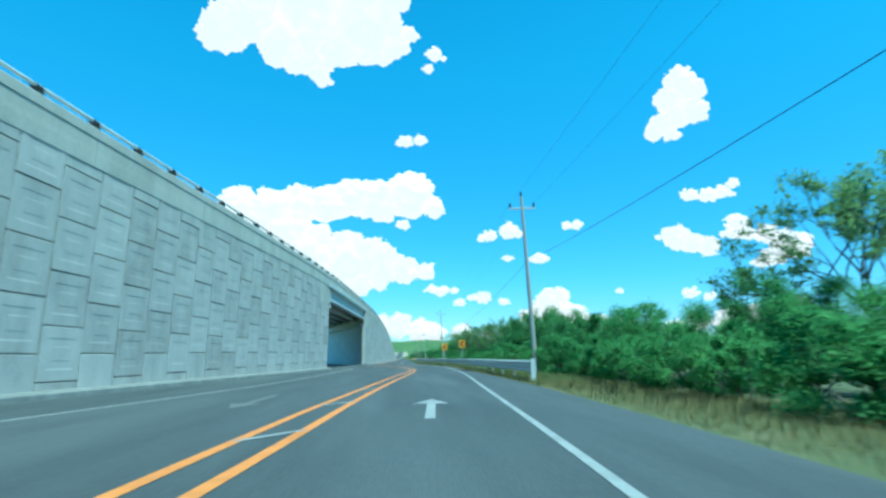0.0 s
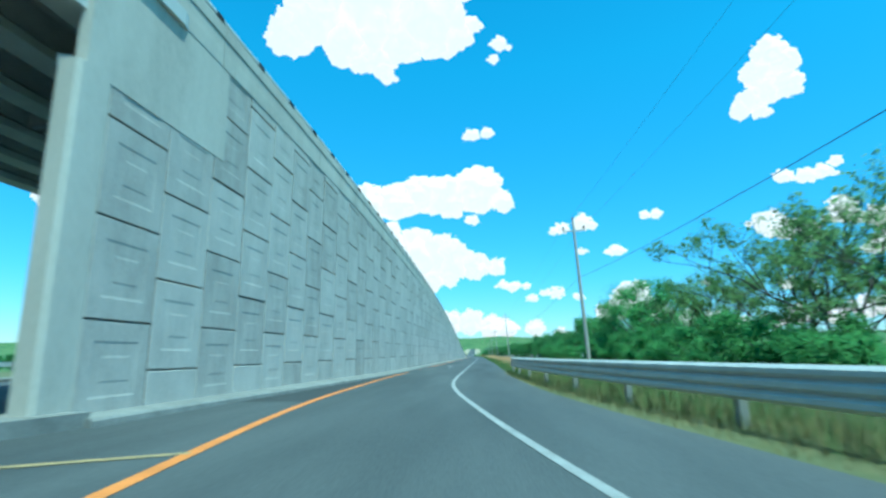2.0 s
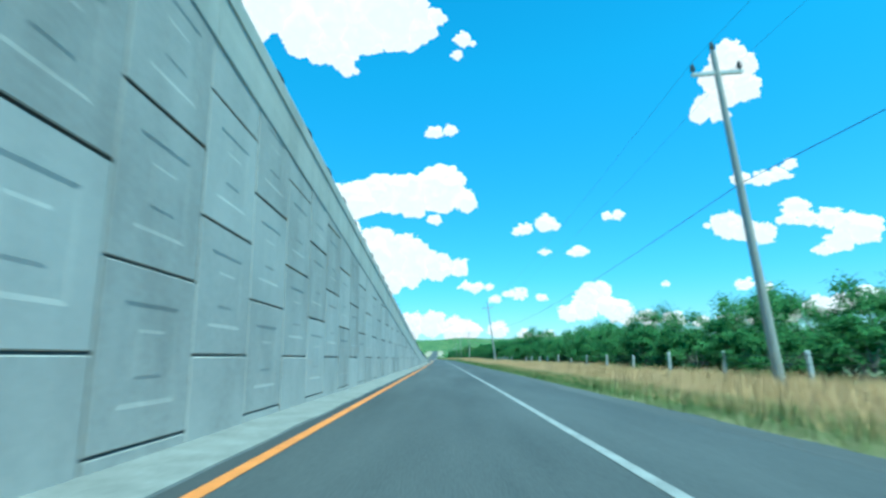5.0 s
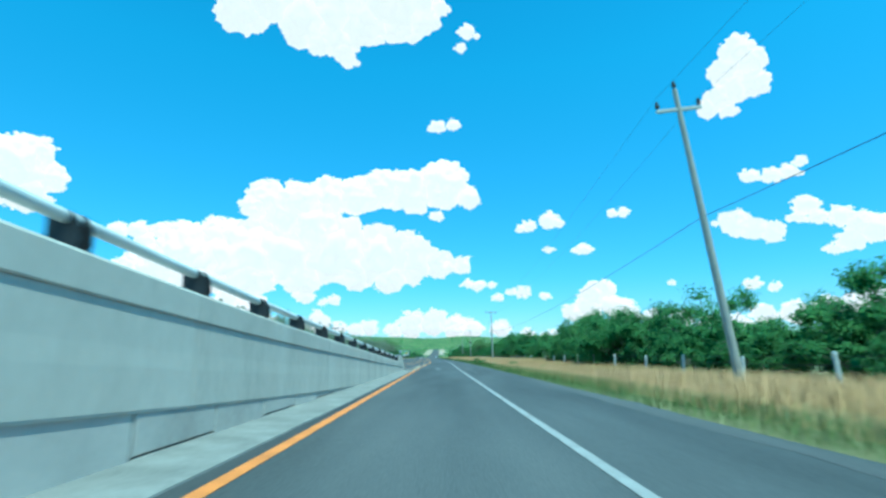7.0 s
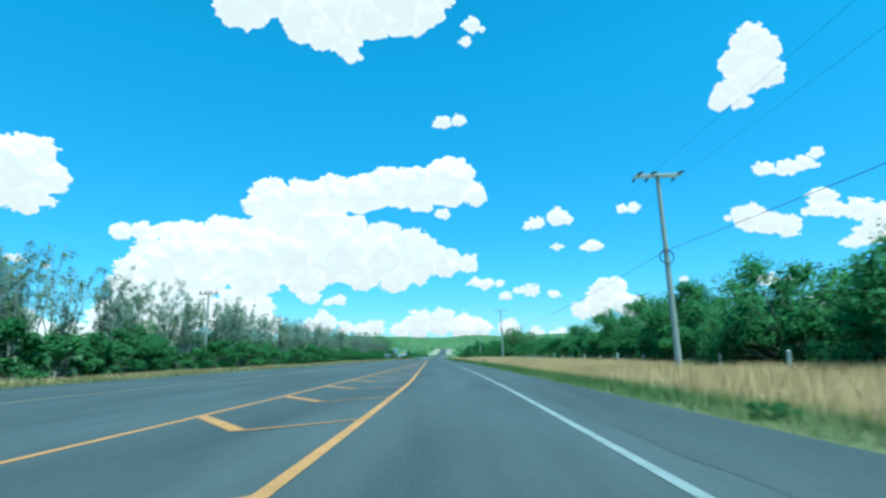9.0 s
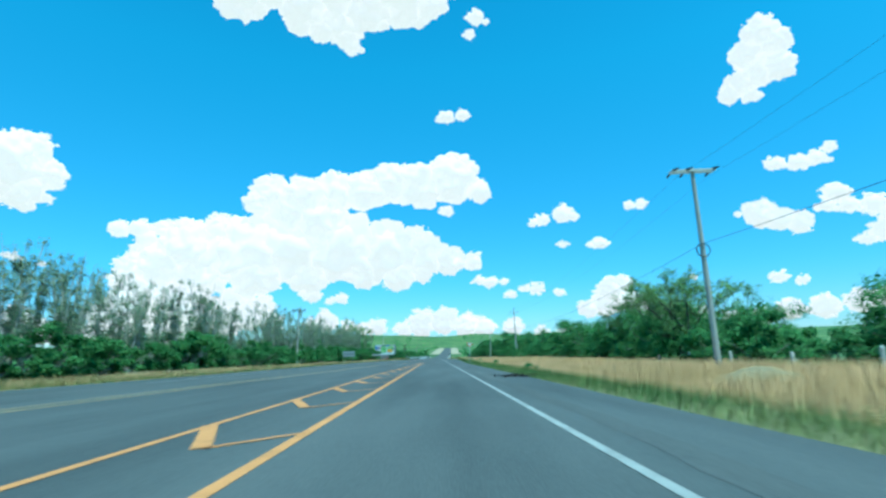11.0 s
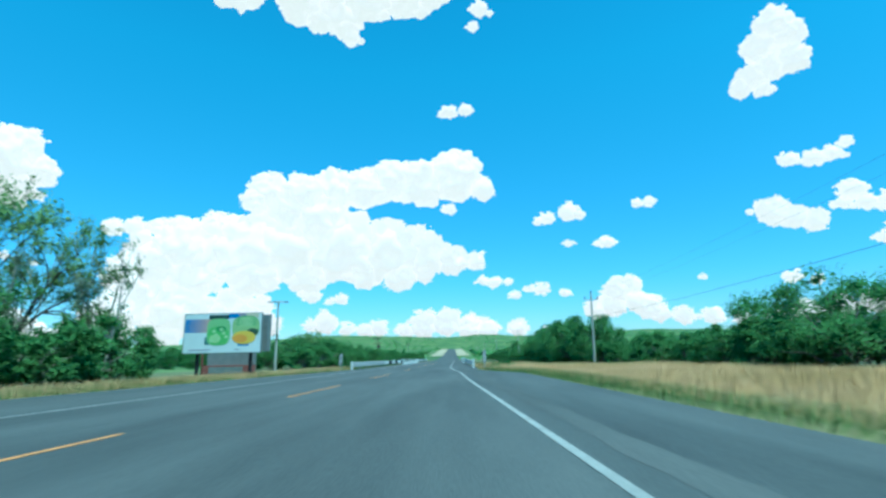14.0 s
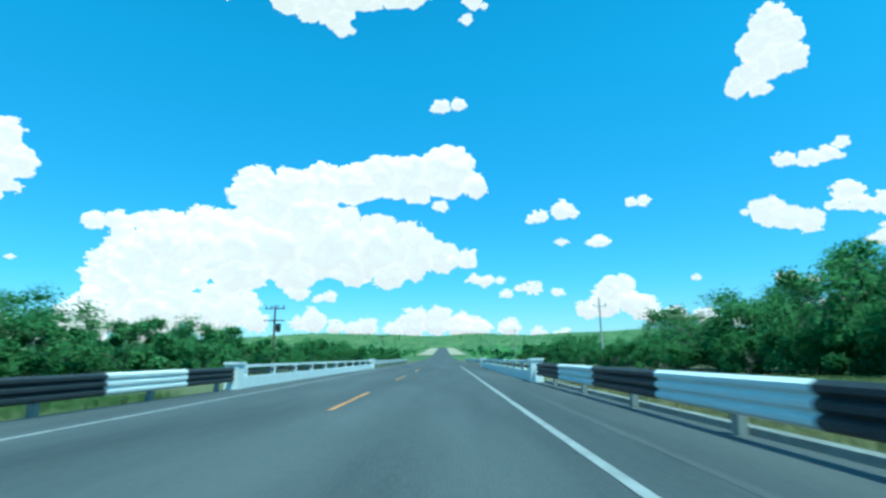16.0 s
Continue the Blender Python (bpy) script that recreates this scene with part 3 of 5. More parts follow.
parapet = thing("parapet", "pale concrete parapet along the overpass edge", "parapet", kind="structure")
FACE = [(-0.42, 1, 0.03), (0.014, 1, 0.0), (0.022, 1, 0.03), (0.022, 0.68, 0.0), (0.016, 0.54, 0.0), (0.016, 0, -0.36), (0.016, 0, -0.342), (-0.42, 0, -0.342)]
CAP = [(-0.44, 0, -0.338), (0.03, 0, -0.338), (0.042, 0, -0.32), (0.042, 0, -0.03), (0.02, 0, 0.0), (-0.44, 0, 0.0)]
for k in range(50):
    y0, y1 = -80 + 7.42 * k + 0.009, -80 + 7.42 * (k + 1) - 0.009
    part("length", band("length", y0, y1, FACE, FASCIA, ""), FASCIA, parapet)
    part("coping", band("coping", y0, y1, CAP, FASCIA, ""), FASCIA, parapet)
# sloped end of the parapet
z, c = top_z(291), wall_x(292)
s = Shape()
s.prism([(0, 291, z - 0.34), (0, 292.1, z - 0.36), (0, 294.7, 0.05), (0, 295.5, 0.02), (0, 292.35, z + 0.34), (0, 291, z + 0.36)], (c - 0.3, 0, 0), (c + 0.042, 0, 0))
part("end_block", s, FASCIA, parapet, "sloped concrete end block")
s = Shape()
s.prism([(0, 291, -0.05), (0, 294.9, -0.05), (0, 294.68, 0.048), (0, 292.1, z - 0.362), (0, 291, z - 0.342)], (c - 0.28, 0, 0), (c + 0.022, 0, 0))
part("end_foot", s, FASCIA, parapet)
s = Shape()
s.prism([(c - 0.1, 294.4, 0), (c + 0.68, 294.4, 0), (c + 0.7, 295.4, 0), (c + 0.5, 296.1, 0), (c - 0.05, 296.3, 0)], (0, 0, -0.05), (0, 0, 0.09))
tagged(new("kerb", s.mesh("kerb_tip", KERB)), "concrete kerb tip at the end of the parapet", "kerb", kind="structure")

# railing on the parapet
railing = thing("parapet_railing", "grey tubular railing on black curved steel posts", "railing", (0, 0, 0))
part("pipe", Shape().tube([(wall_x(y) - 0.19, y, top_z(y) + 0.3) for y in steps(-60, 291, 2.5)], 0.06, 10), PIPE, railing, smooth=True)
s = Shape()
outline = [(-0.2, 0.0), (0.09, 0.0), (0.12, 0.1), (0.1, 0.28), (0.03, 0.4), (-0.1, 0.44), (-0.18, 0.36), (-0.17, 0.2)]
for y in (-0.15, 0.125):
    s.prism([(a, y, b) for a, b in outline], (0, 0, 0), (0, 0.025, 0))
s.box(-0.21, -0.17, 0.0, 0.13, 0.17, 0.02).box(-0.08, -0.125, 0.02, -0.04, 0.125, 0.42).box(0.03, -0.125, 0.02, 0.05, 0.125, 0.2)
post_mesh = s.mesh("rail_post", BLACK)
y = 290.2 - 2.38 * 140
while y < 290.8:
    ob = part("rail_post", post_mesh, BLACK, railing)
    ob.location = (wall_x(y) - 0.15, y, top_z(y))
    ob.scale = (1, 0.62, 0.86)
    y += 2.38


# ---- guard rails ----
W_BEAM = []
for k in range(3):
    W_BEAM += [(0.012, 0.165 * k), (0.08, 0.165 * k + 0.05), (0.08, 0.165 * k + 0.11), (0.012, 0.165 * k + 0.16)]
W_BEAM += [(x - 0.012, z) for x, z in W_BEAM[::-1]]


def guard_rail(path, label, side, pieces=None, z=0.26, post_gap=3.8, end_cap=True):
    """path: points; side: +1 where the beam faces the left of the way; pieces: paint per length."""
    top = thing("guard_rail", label, "guard rail", (path[0][0], path[0][1], 0))
    m = Matrix.Translation((-path[0][0], -path[0][1], 0))
    pts = [Vector((x, y, z)) for x, y in path]
    run = [0.0]
    for a, b in zip(pts, pts[1:]):
        run.append(run[-1] + (b - a).length)
    at = lambda d: Vector([float(np.interp(d, run, [p[k] for p in pts])) for k in range(3)])  # noqa: E731
    prof = [(-side * a, b) for a, b in W_BEAM]
    cuts = pieces or [(run[-1], STEEL, "")]
    d0 = 0.0
    for d1, mat, what in cuts:
        d1 = min(d1, run[-1])
        if d1 <= d0:
            continue
        s = Shape().sweep([m @ at(d) for d in steps(d0, d1, 1.5)], prof)
        part("beam", s, mat, top, what)
        d0 = d1
    s = Shape()
    s.box(-0.06, -0.08, -z - 0.3, 0.06, 0.08, 0.47)
    post = s.mesh("post", POST_STEEL)
    d = 0.4
    while d < run[-1]:
        ob = part("post", post, POST_STEEL, top)
        p, q = at(d), at(min(d + 0.2, run[-1]))
        w = Vector(((q - p).y, -(q - p).x, 0)).normalized() * (side * 0.07)
        ob.location = m @ (p + w)
        d += post_gap
    if end_cap:
        s = Shape().box(-0.1, -0.05, -z - 0.2, 0.1, 0.07, 0.56)
        c = part("end_post", s, PIPE, top, "plain square end post")
        c.location = m @ (at(0) + Vector((side * 0.06, -0.08, 0)))
    return top


f = smooth_of([(18, 8.2), (30, 8.35), (45, 8.5), (56, 8.55), (64, 8.35), (73, 7.7), (78, 6.6), (87, 5.4), (95, 4.75), (103, 4.6)], 1.0)
guard_rail([(f(y), y) for y in steps(22.5, 102.5, 1.5)], "galvanised steel guard rail along the grassy verge", 1, z=0.37)
f = curve_of([(572, -5.0), (590, -5.15), (618, -5.3)])
cuts = [(25.2, STEEL, "galvanised beam")] + [(25.2 + 3.95 * (i + 1), (RAIL_BLACK, RAIL_WHITE)[i % 2], ("black painted beam", "white painted beam")[i % 2]) for i in range(6)]
guard_rail([(f(y), y) for y in steps(572.2, 617.3, 1.5)], "guard rail with black and white painted end at the bridge", 1, cuts)
f = curve_of([(571.4, -16.7), (590, -16.65), (616, -16.25)])
cuts = [(22.2, STEEL, "galvanised beam")] + [(22.2 + 3.56 * (i + 1), (RAIL_WHITE, RAIL_BLACK)[i % 2], ("white painted beam", "black painted beam")[i % 2]) for i in range(7)]
guard_rail([(f(y), y) for y in steps(571.4, 615, 1.5)], "guard rail with black and white painted end at the bridge", -1, cuts)
for x in (-16.7, -5.3):
    guard_rail([(x, y) for y in steps(652, 700, 2)], "far galvanised guard rail beyond the bridge", 1 if x > -8 else -1)
guard_rail([(-46 + 0.3 * k, 112 + 3 * k) for k in range(8)], "low guard rail across the field road", 1)


# ---- small bridge ahead ----
def bridge_parapet(x, y0, y1, label):
    top = thing("bridge_parapet", label, "parapet", (x, y0, 0))
    n = y1 - y0
    for yy in (0.0, n):
        s = Shape().box(-0.24, yy - 0.3, -0.05, 0.24, yy + 0.3, 0.84).box(-0.28, yy - 0.34, 0.84, 0.28, yy + 0.34, 0.92)
        part("end_pillar", s, RAIL_WHITE, top)
    part("low_wall", Shape().box(-0.15, 0.3, -0.05, 0.15, n - 0.3, 0.4), RAIL_WHITE, top)
    for z in (0.52, 0.72):
        part("rail", Shape().box(-0.07, 0.3, z, 0.07, n - 0.3, z + 0.1), RAIL_WHITE if z > 0.6 else RAIL_BLACK, top)
    for k in range(11):
        yy = 0.9 + (n - 1.8) * k / 10
        part("baluster", Shape().box(-0.09, yy - 0.09, 0.4, 0.09, yy + 0.09, 0.72), RAIL_WHITE, top)


bridge_parapet(-5.3, 617.7, 650, "white painted concrete bridge parapet")
bridge_parapet(-16.3, 614.9, 649, "white painted concrete bridge parapet")
s = Shape().sweep([(edge_right(y) + 0.05, y, 0) for y in steps(578, 617, 2)], [(-0.12, -0.05), (0.1, -0.05), (0.1, 0.09), (-0.08, 0.09)])
tagged(new("kerb", s.mesh("kerb_low", KERB)), "low concrete kerb under the guard rail", "kerb", kind="structure")


# ---- power poles ----
def cross_arm(z, half, y=0.0, mat=STEEL):
    return Shape().box(-half, y - 0.05, z - 0.05, half, y + 0.05, z + 0.05)


def insulator(x, y, z):
    s = Shape()
    for k, (r0, r1, a, b) in enumerate(((0.035, 0.035, 0, 0.12), (0.09, 0.05, 0.1, 0.2), (0.07, 0.03, 0.19, 0.3))):
        s.tube([(x, y, z + a), (x, y, z + b)], [r0, r1], 8)
    return s


def power_pole(x, y, h, lean=0.0, kind="single", label="tall tapered concrete power pole with a steel cross-arm", mat=None):
    top = thing("power_pole", label, "power pole", (x, y, -0.1), group="roadside power poles")
    top.rotation_euler = (0, radians(lean), 0)
    part("shaft", Shape().tube([(0, 0, -0.4), (0, 0, h * 0.5), (0, 0, h)], [0.145, 0.115, 0.08], 10), mat or POLE, top)
    if kind == "single":
        part("cross_arm", cross_arm(h - 0.75, 0.78), STEEL, top)
        for dx in (-0.72, 0.72):
            part("insulator", insulator(dx, 0, h - 0.7), BLACK, top)
        part("insulator", insulator(0, 0, h), BLACK, top)
    elif kind == "double":
        for dy in (-0.14, 0.14):
            part("cross_arm", cross_arm(h - 0.15, 1.0, dy), STEEL, top)
        for dx in (-0.9, -0.3, 0.9):
            for dy in (-0.5, 0.5):
                s = Shape().tube([(dx, 0.28 * dy, h - 0.1), (dx, dy * 1.3, h - 0.2)], [0.06, 0.04], 6)
                part("insulator", s, BLACK, top)
        s = Shape().tube([(0.3 * math.cos(a) - 0.05, -0.15, h - 3.9 + 0.3 * math.sin(a)) for a in (2 * math.pi * i / 20 for i in range(21))], 0.025, 5)
        part("cable_coil", s, BLACK, top, "black coil of spare cable")
    else:
        for dz in (0.35, 1.5) if kind == "transformer" else (0.35,):
            part("cross_arm", cross_arm(h - dz, 1.0, -0.12), WOOD, top)
        for dx in (-0.85, -0.3, 0.3, 0.85):
            part("insulator", insulator(dx, -0.12, h - 0.3), BLACK, top)
        if kind == "transformer":
            part("transformer", Shape().tube([(0.35, 0.1, h - 2.6), (0.35, 0.1, h - 1.8)], 0.24, 12), BLACK, top, "dark round transformer")
    return top


RIGHT_POLES = [(10.1, -48, 10.5, -2, "single"), (10.3, 30.2, 10.5, -2.6, "single"), (10.2, 109, 10.35, -3.2, "single"), (9.3, 195.1, 10.1, -3.7, "single"), (9.15, 271.7, 10.0, -6.2, "single"), (8.76, 352.2, 8.95, -0.6, "double"), (8.6, 428, 9.3, -1, "double"), (8.6, 504, 9.35, -1.2, "single"), (8.68, 579.4, 7.9, 1.0, "single"), (9.4, 659.4, 7.5, 0, "single"), (9.6, 742, 8.5, 0, "single"), (9.0, 830, 9, 0, "single"), (8.0, 915, 9, 0, "single")]
for x, y, h, lean, kind in RIGHT_POLES:
    power_pole(x, y, h + 0.1, lean, kind)
LEFT_POLES = [(-26.5, 385, 8.3, 0, "wood"), (-25.3, 480.7, 8.1, 0.8, "wood"), (-25.8, 575.8, 7.4, 0.5, "double"), (-25.7, 647.8, 6.2, 0, "transformer"), (-27, 742, 7, 0, "wood")]
for x, y, h, lean, kind in LEFT_POLES:
    power_pole(x, y, h + 0.1, lean, kind, "weathered roadside power pole with wide cross-arms", WOOD if kind == "transformer" else POLE)


def wire(a, b, sag, r, label):
    a, b = Vector(a), Vector(b)
    pts = [a.lerp(b, t) - Vector((0, 0, 4 * sag * t * (1 - t))) for t in (i / 16 for i in range(17))]
    tagged(new("cable", Shape().tube(pts, r, 5).mesh("cable", BLACK)), label, "cable")


def pole_top(p, dz, dx=0.0):
    x, y, h, lean, _ = p
    return (x + math.sin(radians(lean)) * (h - dz) + dx, y, h - dz)


DROPS = (4.0, 4.0, 4.1, 4.3, 4.6, 3.6, 3.6, 3.6, 2.6)
for k in range(8):
    a, b = RIGHT_POLES[k], RIGHT_POLES[k + 1]
    wire(pole_top(a, DROPS[k]), pole_top(b, DROPS[k + 1]), 1.4 if k < 2 else 0.9, 0.0105, "thick black cable sagging between the poles")
    for dx in (-0.72, 0.72):
        wire(pole_top(a, 0.4, dx), pole_top(b, 0.4, dx), 1.0, 0.0038, "thin power line between the poles")


# ---- road signs ----
def chevron_sign(x, y, z0, z1, w, label):
    top = thing("chevron_sign", label, "road sign", (x, y, -0.1), group="chevron signs on the bend")
    part("post", Shape().box(-0.03, 0.02, -0.3, 0.03, 0.08, z1 - 0.05), STEEL, top)
    part("panel", Shape().box(-w / 2, -0.012, z0 + 0.1, w / 2, 0.012, z1 + 0.1), ORANGE, top, "orange reflective panel")
    h = z1 - z0
    s = Shape()
    c = [(-0.36, 0.5), (0.05, 0.88), (0.38, 0.88), (-0.03, 0.5), (0.38, 0.12), (0.05, 0.12)]
    s.prism([(a * w, -0.016, z0 + 0.1 + b * h) for a, b in c][::-1], (0, -0.004, 0), (0, 0.0, 0))
    part("chevron", s, BLACK, top, "black chevron pointing along the bend")
    return top


chevron_sign(8.94, 58.5, 2.05, 2.87, 0.64, "orange sign with a black chevron behind the guard rail")
chevron_sign(7.72, 68.65, 1.93, 2.75, 0.66, "orange sign with a black chevron behind the guard rail")


def yield_sign(x, y):
    top = thing("yield_sign", "red and white triangular give way sign on a post", "road sign", (x, y, -0.05))
    part("post", Shape().box(-0.025, 0.02, -0.3, 0.025, 0.07, 2.45), STEEL, top)
    tri = lambda r, z: [(-r, z, 2.55 - (0.34 - r) * 0.55), (r, z, 2.55 - (0.34 - r) * 0.55), (0, z, 2.55 - (0.34 - r) * 0.55 - r * 1.73)]  # noqa: E731
    part("border", Shape().prism(tri(0.345, 0), (0, -0.01, 0), (0, 0.01, 0)), SIGN_RED, top, "red rim")
    part("face", Shape().prism(tri(0.255, 0), (0, -0.016, 0), (0, -0.011, 0)), SIGN_WHITE, top, "white face")
    for text, z, size in (("CEDA EL", 2.41, 0.095), ("PASO", 2.32, 0.09)):
        cu = bpy.data.curves.new("lettering", "FONT")
        cu.body, cu.size, cu.align_x, cu.extrude = text, size, "CENTER", 0.001
        cu.materials.append(BLACK)
        ob = new("lettering", cu)
        ob.parent, ob.location, ob.rotation_euler = top, (0, -0.018, z), (radians(90), 0, 0)
        tagged(ob, "black lettering")


yield_sign(-0.92, 471.4)


def sign_back(x, y, w, z0, z1):
    top = thing("direction_sign", "grey back of a road sign on two posts", "road sign", (x, y, -0.1))
    part("panel", Shape().box(-w / 2, -0.02, z0, w / 2, 0.02, z1), SIGN_BACK, top)
    for dx in (-w * 0.36, w * 0.36):
        part("post", Shape().box(dx - 0.03, -0.09, -0.3, dx + 0.03, -0.03, z1 - 0.05), POST_STEEL, top)
    for z in (z0 + 0.2, z1 - 0.2):
        part("brace", Shape().box(-w / 2 + 0.05, -0.045, z - 0.03, w / 2 - 0.05, -0.02, z + 0.03), STEEL, top)


sign_back(-20.4, 493.4, 2.0, 1.2, 2.15)
sign_back(-22.3, 536.0, 1.6, 1.35, 1.85)


def marker(x, y, label):
    top = thing("hazard_marker", label, "road sign", (x, y, -0.1), group="striped markers at the bridge")
    part("post", Shape().box(-0.03, 0.02, -0.3, 0.03, 0.07, 1.6), STEEL, top)
    lo, hi, half = 0.63, 1.67, 0.145
    part("panel", Shape().box(-half, -0.01, lo, half, 0.01, hi), SIGN_WHITE, top, "white panel")
    high = -1 if x > -10 else 1
    for k in range(6):
        z = lo - 0.2 + 0.225 * k
        v = [(a, -0.014, min(hi, max(lo, z + u + (0.21 if a * high > 0 else 0)))) for a, u in ((-half, 0), (half, 0), (half, 0.105), (-half, 0.105))]
        if max(p[2] for p in v) - min(p[2] for p in v) > 0.1:
            part("stripe", Shape().prism(v, (0, -0.003, 0), (0, 0, 0)), BLACK, top, "black slanting stripe")


marker(-4.2, 565.1, "black and white striped marker board in dry grass")
marker(-17.55, 570.0, "black and white striped marker board in dry grass")


# ---- billboard ----
def billboard():
    bb = thing("billboard", "large roadside billboard with a food picture on steel posts", "billboard", (-22.6, 555.5, -0.1))
    lo, hi = 1.68, 4.42
    part("front_board", Shape().box(-2.72, -0.06, lo, 2.72, 0.1, hi), SIGN_BACK, bb)
    P = lambda x0, x1, z0, z1, y, mat, label: part("print", Shape().box(x0, y, z0, x1, y + 0.003, z1), mat, bb, label)  # noqa: E731
    ad = lambda n, c: material(n, [tuple(v * 0.85 for v in c), c], 0.5, 1.2, 12, 0.0)  # noqa: E731
    P(-2.66, 2.66, lo + 0.05, hi - 0.05, -0.07, ad("print_white", (0.66, 0.7, 0.72)), "pale printed sheet")
    blue = ad("print_blue", (0.06, 0.2, 0.5))
    mauve = ad("print_mauve", (0.3, 0.27, 0.36))
    for k in range(10):
        q = k / 9
        tone = ad("print_fade", tuple(a + (b - a) * q for a, b in zip((0.05, 0.2, 0.52), (0.62, 0.38, 0.25))))
        P(-2.62 + 0.214 * k, -2.62 + 0.214 * (k + 1), lo + 1.42, hi - 0.4, -0.075, tone, "printed band fading from blue to salmon")
    for k in range(4):
        P(-2.6, -1.2, lo + 1.58 + 0.17 * k, lo + 1.61 + 0.17 * k, -0.0775, mauve, "unreadable pale printed bar")
    P(-0.98, 0.4, hi - 0.42, hi - 0.13, -0.076, ad("print_black", (0.03, 0.06, 0.06)), "dark printed strip")
    for x0, x1, mat in ((0.4, 1.1, blue), (1.1, 1.6, mauve), (1.6, 2.5, ad("print_beige", (0.55, 0.5, 0.38)))):
        P(x0, x1, hi - 0.36, hi - 0.05, -0.079, mat, "fading printed strip")
    P(-1.22, -0.9, lo + 0.6, lo + 1.1, -0.077, ad("print_teal", (0.1, 0.2, 0.2)), "dark teal printed patch")
    P(1.1, 1.85, lo + 0.48, lo + 0.75, -0.077, ad("print_blue_b", (0.12, 0.26, 0.5)), "blue printed patch")

    def blob(n, c, y, cx, cz, rx, rz, a0=0.0, a1=2 * math.pi, power=1.0, label="printed fruit picture"):
        pts = []
        for q in range(29):
            a = a0 + (a1 - a0) * q / 28
            ca, sa = math.cos(a), math.sin(a)
            pts.append((cx + rx * math.copysign(abs(ca) ** power, ca), y, cz + rz * math.copysign(abs(sa) ** power, sa)))
        part("print", Shape().prism(pts[:-1] if a1 - a0 > 6 else pts, (0, -0.001, 0), (0, 0, 0)), ad(n, c), bb, label)

    blob("print_glass", (0.3, 0.5, 0.22), -0.082, -0.27, lo + 1.45, 0.82, 0.92, power=0.55, label="printed green glass")
    blob("print_lime", (0.2, 0.46, 0.13), -0.084, -0.3, lo + 1.2, 0.72, 0.62, power=0.8, label="printed lime slices")
    blob("print_lime_pale", (0.42, 0.6, 0.28), -0.086, -0.5, lo + 1.0, 0.4, 0.3, label="printed lime slice")
    blob("print_lime_dark", (0.1, 0.28, 0.09), -0.088, -0.1, lo + 1.65, 0.34, 0.2, label="printed leaf")
    blob("print_jar", (0.36, 0.5, 0.22), -0.0835, 1.62, lo + 1.75, 0.95, 0.7, power=0.6, label="printed green jar")
    for k in range(4):
        blob("print_leaf", (0.12, 0.32, 0.1), -0.0855, 1.62, lo + 1.72 + 0.16 * k, 0.88, 0.32, 0.5, 2.64, label="printed leaf rib")
        blob("print_rib", (0.4, 0.55, 0.27), -0.0865, 1.62, lo + 1.67 + 0.16 * k, 0.86, 0.3, 0.5, 2.64, label="printed leaf rib")
    blob("print_shade", (0.06, 0.1, 0.06), -0.088, 2.1, lo + 1.42, 0.42, 0.24, label="printed dark leaf shade")
    blob("print_fruit", (0.72, 0.5, 0.08), -0.09, 1.5, lo + 1.05, 0.82, 0.45, label="printed yellow fruit")
    blob("print_orange", (0.7, 0.33, 0.06), -0.092, 1.25, lo + 0.98, 0.5, 0.28, label="printed orange fruit shade")
    for k in range(7):
        blob("print_slice", (0.45, 0.62, 0.32), -0.0885, -0.75 + 0.17 * k, lo + 0.85 + 0.13 * ((k * 5) % 7), 0.13, 0.11, label="printed lime slice")
    for x0, x1 in ((-2.3, -0.75), (0.85, 1.2)):
        P(x0, x1, lo + 0.22, lo + 0.28, -0.08, mauve, "unreadable grey printed bar")
    back = part("rear_board", Shape().box(-2.3, 0.75, lo + 0.1, 3.05, 0.85, hi - 0.08), SIGN_BACK, bb, "weathered grey rear board")
    for k in range(5):
        part("batten", Shape().box(-2.2 + 1.25 * k, 0.68, lo + 0.12, -2.1 + 1.25 * k, 0.75, hi - 0.1), SIGN_BACK, back)
    for x in (-1.8, 1.9):
        part("post", Shape().box(x - 0.09, 0.2, -0.5, x + 0.09, 0.4, hi - 0.3), BLACK, bb)
    for z in (lo + 0.3, hi - 0.4):
        part("cross_beam", Shape().box(-2.3, 0.1, z, 2.3, 0.2, z + 0.12), BLACK, bb)


billboard()
RED_PAINT = material("faded_red_paint", [(0.17, 0.07, 0.06), (0.26, 0.1, 0.085)], 0.8, 2, 15, 0.1)
stall = thing("market_stall", "faded red and grey roadside stall beneath the billboard", "stall", (-24.0, 560, -0.1))
part("counter", Shape().box(-1.9, -0.5, 0.0, 1.9, 0.5, 0.85), RED_PAINT, stall, "faded red counter")
part("wall_panel", Shape().box(-1.9, 0.5, 0.0, 1.9, 0.58, 1.75), SIGN_BACK, stall, "dull grey back wall")
part("grey_panel", Shape().box(-1.3, -0.53, 0.25, 1.3, -0.5, 0.75), SIGN_BACK, stall, "pale grey panel")
for x in (-1.85, 1.85):
    part("post", Shape().box(x - 0.05, -0.5, 0.0, x + 0.05, -0.4, 1.8), RED_PAINT, stall)

